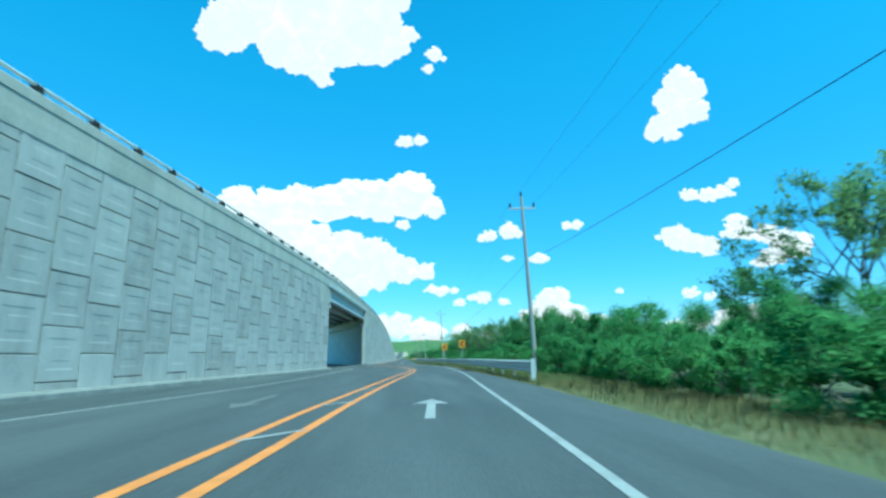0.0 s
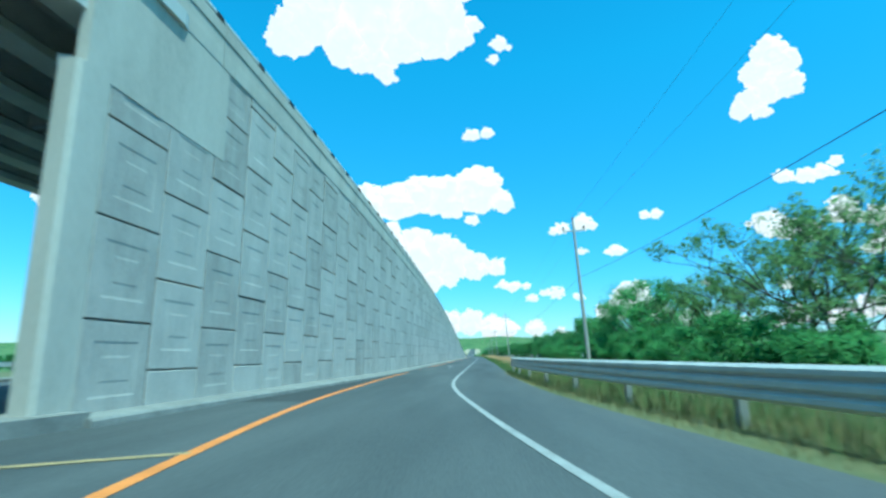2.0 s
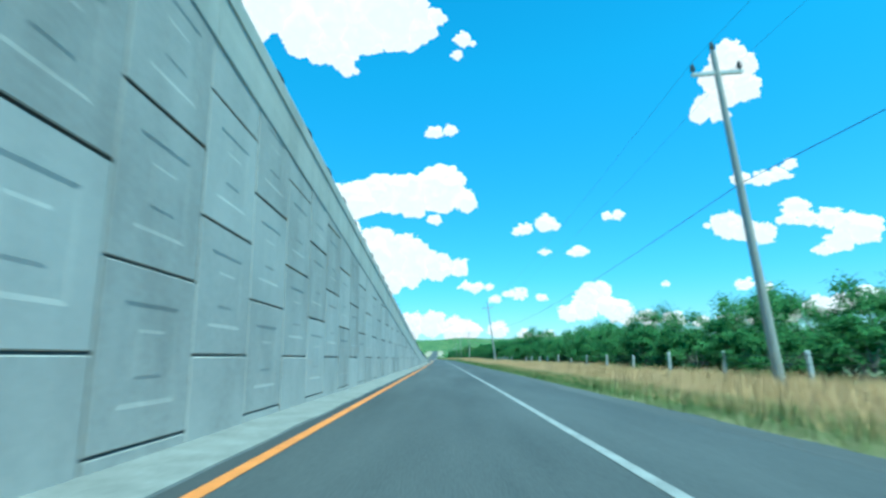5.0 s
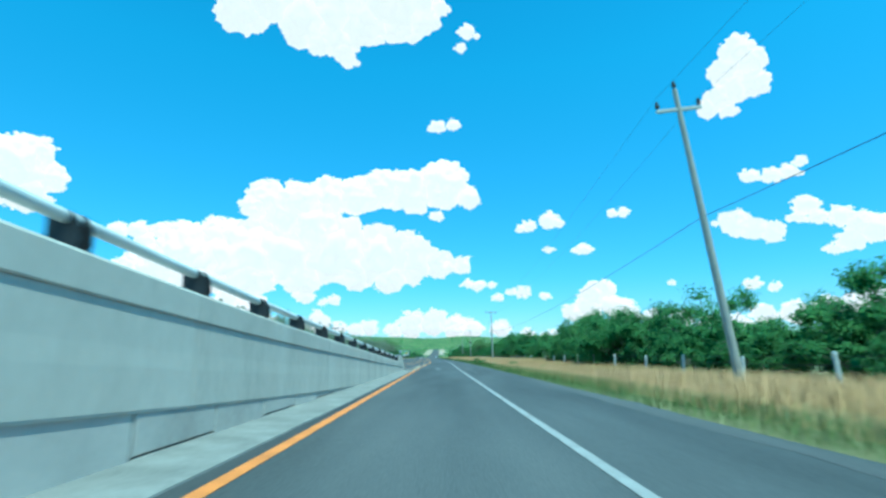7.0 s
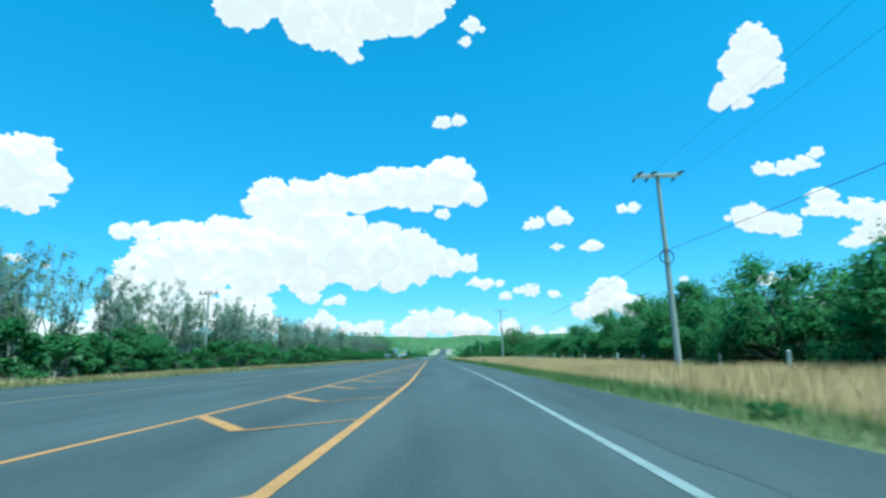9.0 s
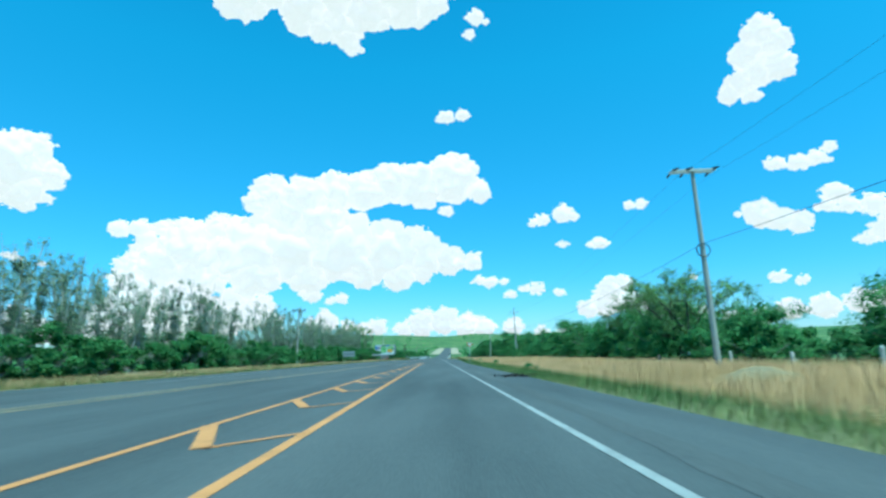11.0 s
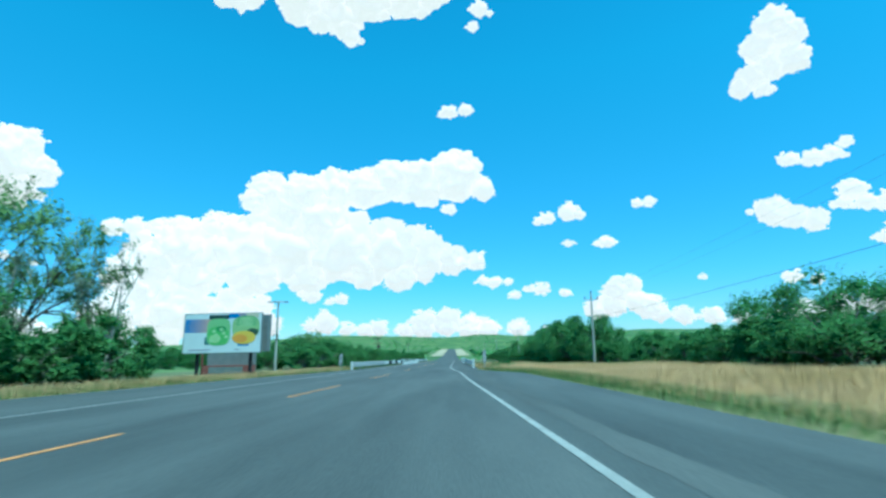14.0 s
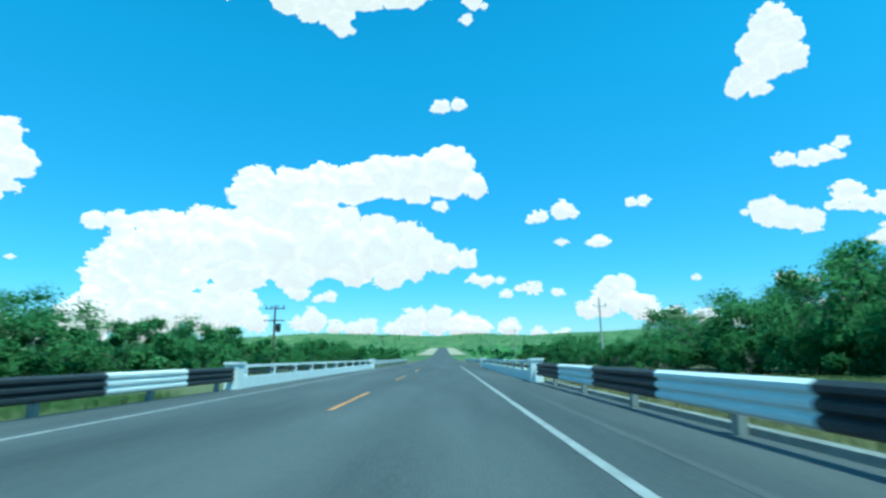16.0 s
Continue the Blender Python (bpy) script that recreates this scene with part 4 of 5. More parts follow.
# ---- verge furniture ----
s = Shape().box(-0.05, -0.05, -0.3, 0.05, 0.05, 1.1).add([(-0.05, -0.05, 1.1), (0.05, -0.05, 1.1), (0.05, 0.05, 1.1), (-0.05, 0.05, 1.1), (0, 0, 1.15)], [(0, 1, 4), (1, 2, 4), (2, 3, 4), (3, 0, 4)])
fence = thing("wire_fence", "fence of short pale concrete posts with wires in dry grass", "fence")
fence_x = curve_of([(110, 10.3), (200, 10.2), (300, 10.4), (430, 10.6), (560, 10.7)])
fp = s.mesh("fence_post", CONCRETE)
for y in steps(112, 440, 4.6):
    ob = part("fence_post", fp, RAIL_WHITE, fence)
    ob.location = (fence_x(y) + random.uniform(-0.06, 0.06), y, -0.15 + random.uniform(-0.1, 0.1))
    ob.rotation_euler = (random.uniform(-0.05, 0.05), random.uniform(-0.05, 0.05), 0)
for z in (0.4, 0.75, 1.0):
    part("strand", Shape().tube([(fence_x(y) - 0.09, y, z - 0.12) for y in steps(112, 440, 4.6)], 0.006, 4), BLACK, fence)
STUD = material("cream_stud", [(0.5, 0.33, 0.16), (0.62, 0.5, 0.33), (0.68, 0.62, 0.5)], 0.6, 5, 30, 0.1)
for x, y in ((-2.37, 297.5), (-2.42, 302.6), (-2.5, 308), (-2.42, 319.2)):
    s = Shape()
    for k in range(4):
        a, b = k / 4 * math.pi / 2, (k + 1) / 4 * math.pi / 2
        s.tube([(0, 0, 0.11 * math.sin(a)), (0, 0, 0.11 * math.sin(b))], [0.15 * math.cos(a), max(0.005, 0.15 * math.cos(b))], 12)
    ob = tagged(new("road_stud", s.mesh("road_stud", STUD, True)), "faded cream and yellow domed road stud on the asphalt", "road stud", "road studs by the island")
    ob.location = (x, y, 0)
s = Shape()
rr = random.Random(9)
s.add([(7.75 + 0.3 * math.cos(t) * rr.uniform(0.6, 1.2), 43.0 + 1.0 * math.sin(t) * rr.uniform(0.7, 1.2), 0.014) for t in (2 * math.pi * i / 36 for i in range(36))], [tuple(range(36))])
for i in range(140):
    x, y, r = 7.75 + rr.gauss(0, 0.3), 43.0 + rr.gauss(0, 1.5), rr.uniform(0.012, 0.045)
    s.tube([(x, y, 0), (x, y, r)], [r, r * 0.6], 5)
tagged(new("soil_patch", s.mesh("soil_patch", TAR)), "broken dark asphalt crumbs at the road edge", "soil patch", kind="stuff")
s = Shape()
rr = random.Random(17)
s.add([(1.1 + 2.1 * math.cos(a) * (0.8 + 0.35 * noise.noise((math.cos(a) * 2, math.sin(a) * 2, 7)) + rr.uniform(-0.06, 0.06)), 430.4 + 2.0 * math.sin(a) * (0.85 + 0.4 * noise.noise((math.cos(a) * 2.5, math.sin(a) * 2.5, 2)) + rr.uniform(-0.06, 0.06)), 0.012) for a in (2 * math.pi * i / 72 for i in range(72))], [tuple(range(72))])
for i in range(160):
    a, q = rr.uniform(0, 6.28), rr.uniform(0.0, 1.15)
    x, y, r = 1.1 + 2.0 * q * math.cos(a), 430.4 + 1.9 * q * math.sin(a), rr.uniform(0.015, 0.07)
    s.tube([(x, y, 0), (x, y, r)], [r * 1.3, r * 0.5], 5)
tagged(new("soil_patch", s.mesh("soil_patch", TAR)), "patch of dark loose soil on the road shoulder", "soil patch", kind="stuff")
EARTH = material("loose_earth", [(0.2, 0.16, 0.09), (0.32, 0.26, 0.16), (0.42, 0.35, 0.23)], 0.95, 1.2, 12, 0.5)
s = Shape()
rr = random.Random(12)
ring = 22
for k in range(7):
    q = 1 - k / 6.0
    for i in range(ring):
        a = 2 * math.pi * i / ring
        w = 1 + 0.25 * noise.noise((math.cos(a) * 1.5, math.sin(a) * 1.5, k * 0.4))
        s.v.append((6.2 + 1.7 * q * w * math.cos(a), 420.5 + 1.9 * q * w * math.sin(a), -0.1 + 0.6 * (1 - q ** 1.6) + rr.uniform(-0.05, 0.05)))
for k in range(6):
    for i in range(ring):
        a, b = k * ring + i, k * ring + (i + 1) % ring
        s.f.append((a, b, b + ring, a + ring))
tagged(new("earth_mound", s.mesh("earth_mound", EARTH, True)), "low mound of pale earth in the dry grass", "earth mound")


# ---- clouds ----
CLOUDS = [
    (3.4, [(-23.4, 34.5, 2.5), (-20.8, 36.4, 2.9), (-24.2, 33.3, 0.97), (-21.8, 33.8, 1.08), (-16.9, 34.6, 2.4), (-17.1, 33.1, 1.35), (-14.5, 33.1, 1.84), (-12.6, 33.5, 2.4), (-11.1, 31.4, 0.92), (-11.8, 32.3, 1.3), (-13.3, 35.8, 3.78), (-9.3, 35.3, 2.59), (-7.8, 33.7, 0.86), (-5.6, 35.2, 2.27), (-3.5, 34.3, 1.08), (-2.8, 35.7, 2.05), (-1.0, 35.3, 0.92), (-5.9, 37.9, 3.78), (-12.8, 39.7, 5.0), (-20.7, 39.4, 3.9), (-4.5, 41.1, 4.0), (-0.1, 36.7, 0.97)]),
    (4.0, [(-0.4, 25.0, 0.83), (1.3, 25.1, 0.77), (-1.0, 24.8, 0.54), (3.3, 34.3, 0.9), (2.5, 32.8, 0.57)]),
    (4.6, [(32.3, 28.0, 1.61), (33.3, 26.9, 1.5), (31.0, 26.5, 1.64), (33.5, 24.9, 1.41), (32.0, 24.8, 1.53), (30.0, 24.3, 1.3), (29.1, 23.5, 1.05), (30.8, 23.0, 0.83), (32.4, 28.7, 1.0)]),
    (4.5, [(-41.5, 16.6, 2.59), (-40.1, 17.9, 1.68), (-38.8, 16.2, 1.46), (-42.9, 15.9, 3.23), (-40.4, 14.4, 1.91), (-38.1, 15.3, 0.74)]),
    (4.5, [(-0.2, 18.5, 2.74), (-3.4, 18.0, 2.74), (3.0, 17.2, 1.34), (-6.6, 18.3, 2.42), (-9.7, 17.3, 2.41), (-12.8, 17.2, 2.51), (-15.8, 16.5, 2.36), (-19.3, 16.5, 2.21), (-20.7, 15.6, 1.44), (-16.9, 14.9, 2.65), (-13.9, 13.9, 2.99), (-0.6, 15.2, 0.73)]),
    (4.55, [(-12.1, 11.5, 4.21), (-16.8, 11.4, 4.43), (-21.3, 10.6, 4.03), (-25.0, 10.4, 3.36), (-27.1, 10.8, 2.48), (-29.5, 9.0, 2.7), (-31.0, 8.2, 2.0), (-31.8, 7.2, 1.5), (-24.2, 13.0, 1.41), (-27.3, 12.6, 1.21), (-29.2, 12.4, 0.98), (-32.8, 12.0, 0.94), (-31.2, 12.2, 0.96), (-7.2, 11.0, 3.66), (-3.5, 10.7, 3.06), (-0.4, 10.0, 1.84), (2.1, 9.8, 1.1), (-9.6, 9.1, 2.42), (-6.0, 8.5, 1.83), (-25.9, 8.1, 2.78), (-20.6, 8.3, 2.6), (-15.5, 8.5, 2.37), (-30.2, 6.6, 2.2)]),
    (4.6, [(-21.6, 6.9, 1.43), (-22.7, 6.0, 1.25), (-19.9, 5.2, 1.44), (-21.0, 4.1, 1.6), (-18.8, 3.5, 1.16), (-33.2, 4.2, 1.6), (-31.5, 4.8, 2.2), (-27.2, 5.1, 2.73), (-23.1, 4.0, 1.97), (-35.2, 2.6, 1.2), (-28.0, 3.2, 2.16), (-32.6, 2.9, 2.06), (-39.2, 3.3, 1.43), (-37.6, 2.6, 1.21)]),
    (4.5, [(9.7, 13.9, 0.84), (11.9, 14.3, 1.08), (12.8, 14.1, 0.72), (8.8, 13.6, 0.54)]),
    (4.5, [(18.7, 14.6, 0.58), (19.8, 14.6, 0.63)]),
    (4.5, [(15.5, 11.0, 0.77), (14.6, 10.9, 0.41), (11.8, 11.2, 0.48)]),
    (4.5, [(30.4, 12.3, 1.48), (31.7, 11.6, 1.3), (33.2, 11.1, 1.13), (29.5, 12.7, 0.85)]),
    (4.5, [(36.1, 13.1, 1.09), (35.3, 12.2, 0.75), (36.9, 12.0, 0.88), (38.5, 11.7, 1.06), (39.9, 10.7, 1.41), (39.1, 9.6, 1.19), (37.7, 8.9, 0.73), (40.9, 10.3, 1.39)]),
    (4.5, [(31.9, 16.5, 0.83), (33.7, 16.3, 0.92), (35.2, 16.4, 0.8), (36.2, 17.1, 0.59)]),
    (4.6, [(-14.9, 6.4, 0.95), (-15.8, 6.6, 0.59), (-12.0, 6.0, 0.72), (-13.1, 5.8, 0.48)]),
    (4.6, [(3.9, 7.6, 0.85), (2.7, 7.8, 0.61), (5.4, 7.6, 0.49)]),
    (4.6, [(6.0, 6.2, 0.61), (8.7, 6.7, 0.84), (7.5, 6.8, 0.54), (11.1, 6.2, 0.54)]),
    (4.6, [(16.3, 6.3, 1.52), (17.4, 6.6, 1.16), (15.6, 4.9, 1.52), (13.9, 4.4, 1.06), (17.8, 5.1, 1.27), (18.9, 4.5, 1.43)]),
    (4.65, [(-3.5, 3.4, 1.58), (-1.1, 3.6, 1.58), (1.3, 3.1, 1.46), (3.1, 2.8, 1.21), (6.1, 2.9, 1.08), (-5.4, 2.8, 0.91), (-8.1, 3.1, 1.02), (-9.5, 2.8, 0.9), (-13.4, 3.6, 1.3), (-14.8, 3.3, 0.88), (-11.3, 3.0, 0.83), (19.9, 3.8, 1.02), (22.0, 3.5, 1.01), (24.5, 3.4, 0.99), (26.9, 3.0, 0.81), (9.1, 2.2, 0.84), (11.4, 2.0, 0.83)]),
    (4.6, [(31.0, 6.4, 0.73), (32.8, 6.0, 0.61), (31.6, 3.5, 1.13), (34.1, 3.6, 1.25), (36.6, 3.9, 1.21), (38.1, 4.0, 1.05), (40.0, 4.3, 1.39), (29.3, 2.9, 0.95), (23.9, 7.0, 0.39)]),
    (4.6, [(-40.2, 8.8, 0.43), (-40.7, 8.9, 0.33), (-38.2, 8.3, 0.29)]),
]


def ico(sub):
    bm = bmesh.new()
    bmesh.ops.create_icosphere(bm, subdivisions=sub, radius=1.0)
    v = np.array([p.co[:] for p in bm.verts])
    f = [tuple(p.index for p in q.verts) for q in bm.faces]
    bm.free()
    return v, f


ICO = {k: ico(k) for k in (1, 2, 3, 4)}
EYE_MID = Vector((-2.0, 330.0, 1.0))


def cloud(dist, puffs):
    rng = random.Random(len(puffs) * 7 + int(puffs[0][0] * 10))
    balls = []
    for az, el, r in puffs:
        balls.append((az, el, r * 0.86, 4 if r > 1.4 else 3, rng.uniform(-0.4, 0.4)))
        if r < 1.0:
            for k in range(4):
                balls.append((az + rng.uniform(-1.35, 1.35) * r, el + rng.uniform(-0.45, 0.2) * r, r * rng.uniform(0.25, 0.45), 2, 0.0))
        for k in range(22):
            a, q = rng.uniform(0, 2 * math.pi), rng.uniform(0.6, 0.97)
            s = r * rng.uniform(0.06, 0.3) ** 1.15 * 1.3
            p = (az + math.cos(a) * r * q, el + math.sin(a) * r * q * (0.95 if math.sin(a) > 0 else 0.75))
            balls.append((*p, s, 2, rng.uniform(-0.5, 0.3)))
            for j in range(3):
                b = a + rng.uniform(-1.7, 1.7)
                t = s * rng.uniform(0.8, 1.3)
                balls.append((p[0] + math.cos(b) * t * 1.2, p[1] + math.sin(b) * t * 0.8, s * rng.uniform(0.1, 0.4), 1, 0.0))
    verts, faces, count = [], [], 0
    D = dist * 1000
    for az, el, r, sub, deep in balls:
        az, el, rr = radians(az), radians(el), radians(r) * D
        c = Vector((math.sin(az) * math.cos(el), math.cos(az) * math.cos(el), math.sin(el)))
        c = EYE_MID + c * (D + deep * rr)
        v, f = ICO[sub]
        squash = 0.62 if r < 0.8 else 0.9
        amp = (0.34 if sub > 2 else 0.5) * rr
        out = [Vector(p) * (rr + amp * noise.fractal(Vector(p) * (2.2 if sub > 2 else 1.3) + c * 0.013, 0.8, 2.1, 5 if sub > 2 else 3)) + c for p in v]
        out = [Vector((p.x, p.y, c.z + (p.z - c.z) * squash)) for p in out]
        verts += [tuple(p) for p in out]
        faces += [(a + count, b + count, d + count) for a, b, d in f]
        count += len(v)
    ob = new("cloud", mesh_of("cloud", verts, faces, CLOUD, None, True))
    tagged(ob, "bright white cumulus cloud in the blue sky", "cloud", "cumulus clouds", "structure")


for dist, puffs in CLOUDS:
    cloud(dist, puffs)


# ---- plants ----
def leaf_cloud(bag, centre, radius, count, size, rng, flat_k=0.8):
    """Leaves: small quads in the shell of an uneven ball, with broader ones deep inside."""
    for k in range(count):
        d = Vector((rng.gauss(0, 1), rng.gauss(0, 1), rng.gauss(0, 1))).normalized()
        deep = k % 7 == 0
        r = radius * (rng.uniform(0.0, 0.7) if deep else rng.uniform(0.35, 1.0) ** 0.6) * (0.8 + 0.45 * noise.noise(d * 2.2 + centre))
        c = centre + Vector((d.x * r, d.y * r, d.z * r * flat_k))
        a = Vector((rng.gauss(0, 1), rng.gauss(0, 1), rng.gauss(0, 0.6))).normalized()
        b = a.cross(Vector((rng.gauss(0, 1), rng.gauss(0, 1), rng.gauss(0, 1)))).normalized()
        s = size * rng.uniform(0.6, 1.4) * (1.9 if deep else 1.0)
        bag.v += [c - a * s, c + b * s * 0.5, c + a * s, c - b * s * 0.5]
        n = len(bag.v)
        bag.f.append((n - 4, n - 3, n - 2, n - 1))


def soften(me, verts, centre, k):
    """Vertex normals turned outward from the plant's middle, so that leaves shade as a mass."""
    n = np.array([tuple(v) for v in verts]) - np.array(centre)
    n /= np.maximum(np.linalg.norm(n, axis=1, keepdims=True), 1e-6)
    n = n * k + np.array((0, 0, 1 - k + 0.15))
    n /= np.linalg.norm(n, axis=1, keepdims=True)
    me.normals_split_custom_set_from_vertices(n.tolist())


def limb(shape, rng, a, b, r0, r1, n=4, wander=0.25):
    a, b = Vector(a), Vector(b)
    pts = []
    for i in range(n + 1):
        t = i / n
        w = wander * (1 - abs(2 * t - 1)) * (b - a).length * 0.3
        pts.append(a.lerp(b, t) + Vector((rng.uniform(-w, w), rng.uniform(-w, w), rng.uniform(-w, w) * 0.5)))
    shape.tube(pts, [r0 + (r1 - r0) * i / n for i in range(n + 1)], 5)
    return pts[-1]


def make_plant(seed, height, spread, clumps, leaves, size, trunks=3, bare=0.3, crown_low=0.35, mat=None, thick=1.0):
    rng = random.Random(seed)
    wood, crown = Shape(), Shape()
    for i in range(clumps):
        a = rng.uniform(0, 2 * math.pi)
        q = rng.uniform(0.05, 1.0) ** 0.7
        z = height * (crown_low + (0.93 - crown_low) * rng.uniform(0, 1) * (1 - 0.45 * q))
        c = (math.cos(a) * spread * q, math.sin(a) * spread * q, z)
        leaf_cloud(crown, Vector(c), height * rng.uniform(0.11, 0.2), leaves, size, rng)
        if i < clumps * 0.6:
            base = (rng.uniform(-0.25, 0.25) * trunks / 3, rng.uniform(-0.25, 0.25) * trunks / 3, 0)
            mid = Vector(base).lerp(Vector(c), 0.45) + Vector((0, 0, height * 0.08))
            p = limb(wood, rng, base if i < trunks else Vector(base).lerp(mid, 0.6), mid, 0.018 * height * thick, 0.011 * height * thick)
            limb(wood, rng, p, c, 0.011 * height * thick, 0.004 * height * thick)
            for _ in range(2):
                e = Vector(c) + Vector((rng.uniform(-1, 1), rng.uniform(-1, 1), rng.uniform(-0.2, 1.0))) * height * 0.13
                limb(wood, rng, c, e, 0.003 * height, 0.001 * height, 2)
    me = crown.mesh("crown", mat or LEAF, True)
    soften(me, crown.v, Vector((0, 0, height * crown_low * 0.6)), 0.75)
    return wood.mesh("trunk", BARK), me


def crooked(shape, rng, a, way, length, r, depth, tips):
    """A dark crooked limb that forks again and again; its ends go into tips."""
    pts, p, d = [Vector(a)], Vector(a), Vector(way).normalized()
    for _ in range(4):
        d = (d + Vector((rng.gauss(0, 0.17), rng.gauss(0, 0.17), rng.gauss(0.03, 0.12)))).normalized()
        p = p + d * length / 4
        pts.append(p)
    shape.tube(pts, [r * (1 - 0.12 * i) for i in range(5)], 5 if depth > 1 else 3)
    if depth == 0:
        tips += pts[2:]
        return
    for _ in range(3):
        e = (d + Vector((rng.gauss(0, 0.55), rng.gauss(0, 0.55), rng.gauss(0.1, 0.35)))).normalized()
        crooked(shape, rng, pts[rng.choice((2, 3, 4, 4))], e, length * rng.uniform(0.6, 0.85), r * 0.56, depth - 1, tips)


def airy_tree(seed, height, leaves, size):
    """A wide open crown on crooked forking limbs, with gaps that show the sky."""
    rng = random.Random(seed)
    wood, crown, tips = Shape(), Shape(), []
    for i in range(4):
        a = 1.57 * i + rng.uniform(-0.4, 0.4)
        crooked(wood, rng, (0.12 * math.cos(a), 0.12 * math.sin(a), 0), (math.cos(a) * 0.62, math.sin(a) * 0.62, 1), height * 0.33, 0.0125 * height, 4, tips)
    for t in tips:
        leaf_cloud(crown, t, height * rng.uniform(0.035, 0.075), leaves, size, rng, 0.55)
    me = crown.mesh("crown", LEAF_OLIVE, True)
    soften(me, crown.v, Vector((0, 0, height * 0.3)), 0.7)
    return wood.mesh("trunk", DARK_BARK), me


def upright_tree(seed, height, leaves, size):
    """A cluster of pale upright stems with thin rising twigs and sparse grey-green sprays."""
    rng = random.Random(seed)
    wood, crown = Shape(), Shape()
    for i in range(9):
        a, q = rng.uniform(0, 6.28), rng.uniform(0.3, 1.0)
        foot = Vector((rng.gauss(0, 0.3), rng.gauss(0, 0.3), 0))
        top = Vector((math.cos(a) * q * height * 0.24, math.sin(a) * q * height * 0.24, height * rng.uniform(0.72, 1.0)))
        pts = [foot.lerp(top, t) + Vector((rng.gauss(0, 0.1), rng.gauss(0, 0.1), 0)) * t for t in (0, 0.25, 0.5, 0.75, 1)]
        wood.tube(pts, [0.07, 0.058, 0.045, 0.028, 0.01], 5)
        for _ in range(9):
            t = rng.uniform(0.28, 0.97)
            p = foot.lerp(top, t)
            e = p + Vector((rng.gauss(0, 0.45), rng.gauss(0, 0.45), rng.uniform(0.5, 1.3)))
            limb(wood, rng, p, e, 0.02, 0.006, 2)
            leaf_cloud(crown, p.lerp(e, 0.7), rng.uniform(0.3, 0.55), leaves, size, rng, 1.25)
    me = crown.mesh("crown", LEAF_GREY, True)
    soften(me, crown.v, Vector((0, 0, height * 0.3)), 0.7)
    return wood.mesh("trunk", PALE_BARK), me


KINDS = {
    "near_bush": [make_plant(71 + i, 3.2, 2.0, 32, 600, 0.042, 4, crown_low=0.08, thick=0.6, mat=LEAF_NEAR) for i in range(2)],
    "near_mesquite": [make_plant(91 + i, 6.4, 3.2, 40, 760, 0.045, 3, crown_low=0.2, thick=0.5, mat=LEAF_NEAR) for i in range(2)],
    "bush": [make_plant(11 + i, 3.2, 2.0, 28, 330, 0.06, 4, crown_low=0.08, thick=0.7) for i in range(3)],
    "mesquite": [make_plant(31 + i, 6.2, 3.3, 46, 380, 0.066, 3, crown_low=0.14, thick=0.6) for i in range(3)],
    "dense_tree": [make_plant(131 + i, 6.0, 2.9, 64, 400, 0.066, 3, crown_low=0.06, thick=0.6) for i in range(2)],
    "airy_tree": [airy_tree(171 + i, 6.2, 22, 0.036) for i in range(2)],
    "thin_tree": [upright_tree(51 + i, 8.3, 46, 0.062) for i in range(4)],
}
LABELS = {"dense_tree": ("dense dark green roadside tree", "tree"), "airy_tree": ("open-crowned mesquite tree with dark crooked limbs", "tree"), "bush": ("dense green roadside bush", "bush"), "mesquite": ("airy green mesquite tree with dark limbs", "tree"), "thin_tree": ("thin grey-green tree with sparse upright crown", "slender tree")}
prng = random.Random(5)


def plant(kind, x, y, scale=1.0, sx=1.0):
    pick = "near_" + kind if x > 0 and y < 130 and kind in ("bush", "mesquite") else kind
    trunk, crown = KINDS[pick][prng.randrange(len(KINDS[pick]))]
    top = thing({"thin_tree": "slender_tree", "mesquite": "mesquite_tree", "airy_tree": "mesquite_tree"}.get(kind, kind), LABELS[kind][0], LABELS[kind][1], (x, y, ground_z(x, y) - 0.05), group="roadside growth")
    top.rotation_euler = (0, 0, prng.uniform(0, 6.28))
    top.scale = (scale * sx, scale * sx, scale)
    new_parts = (new("trunk", trunk), new("crown", crown))
    for p in new_parts:
        p.parent = top


y = -6.0
while y < 690:
    x = hedge_x(y)
    low = 58 < y < 102
    plant("bush", x + prng.uniform(-0.3, 1.0), y, prng.uniform(0.7, 1.15) * (0.86 if low else 1), 1.1)
    if prng.random() < 0.7 and not low:
        plant("mesquite", x + prng.uniform(2.0, 4.0), y + 1.5, prng.uniform(0.5, 0.75) * (0.85 if y < 36 else 1), 1.2)
    if prng.random() < 0.42 and not low:
        plant("mesquite", x + prng.uniform(2.5, 6), y + prng.uniform(0, 3), prng.uniform(0.75, 1.1) * (0.68 if y < 36 else 1))
    y += 3.6 if y < 330 else 4.3
for x, y, k in ((15, 111, 1.12), (15.5, 12, 0.5), (15.5, 26, 0.5), (12.6, 292, 0.9), (14, 298, 0.95), (12.8, 445, 0.9), (13.5, 453, 0.9), (12.5, 467, 1.0), (11.8, 527, 1.25), (13.5, 534, 1.2), (9, 630, 1.05), (-27.5, 540, 1.0), (12, 545, 0.95), (12.5, 553, 0.9)):
    plant("mesquite", x, y, k, 1.25)
for x, y, k, w in ((14.6, 67.5, 1.12, 1.0), (15.2, 56.5, 1.1, 0.95), (16.2, 13.2, 1.3, 0.85), (16.5, 75, 1.0, 1.0), (-30.0, 545.5, 2.05, 0.72), (-28.5, 596, 1.0, 1.0)):
    plant("airy_tree", x, y, k, w)
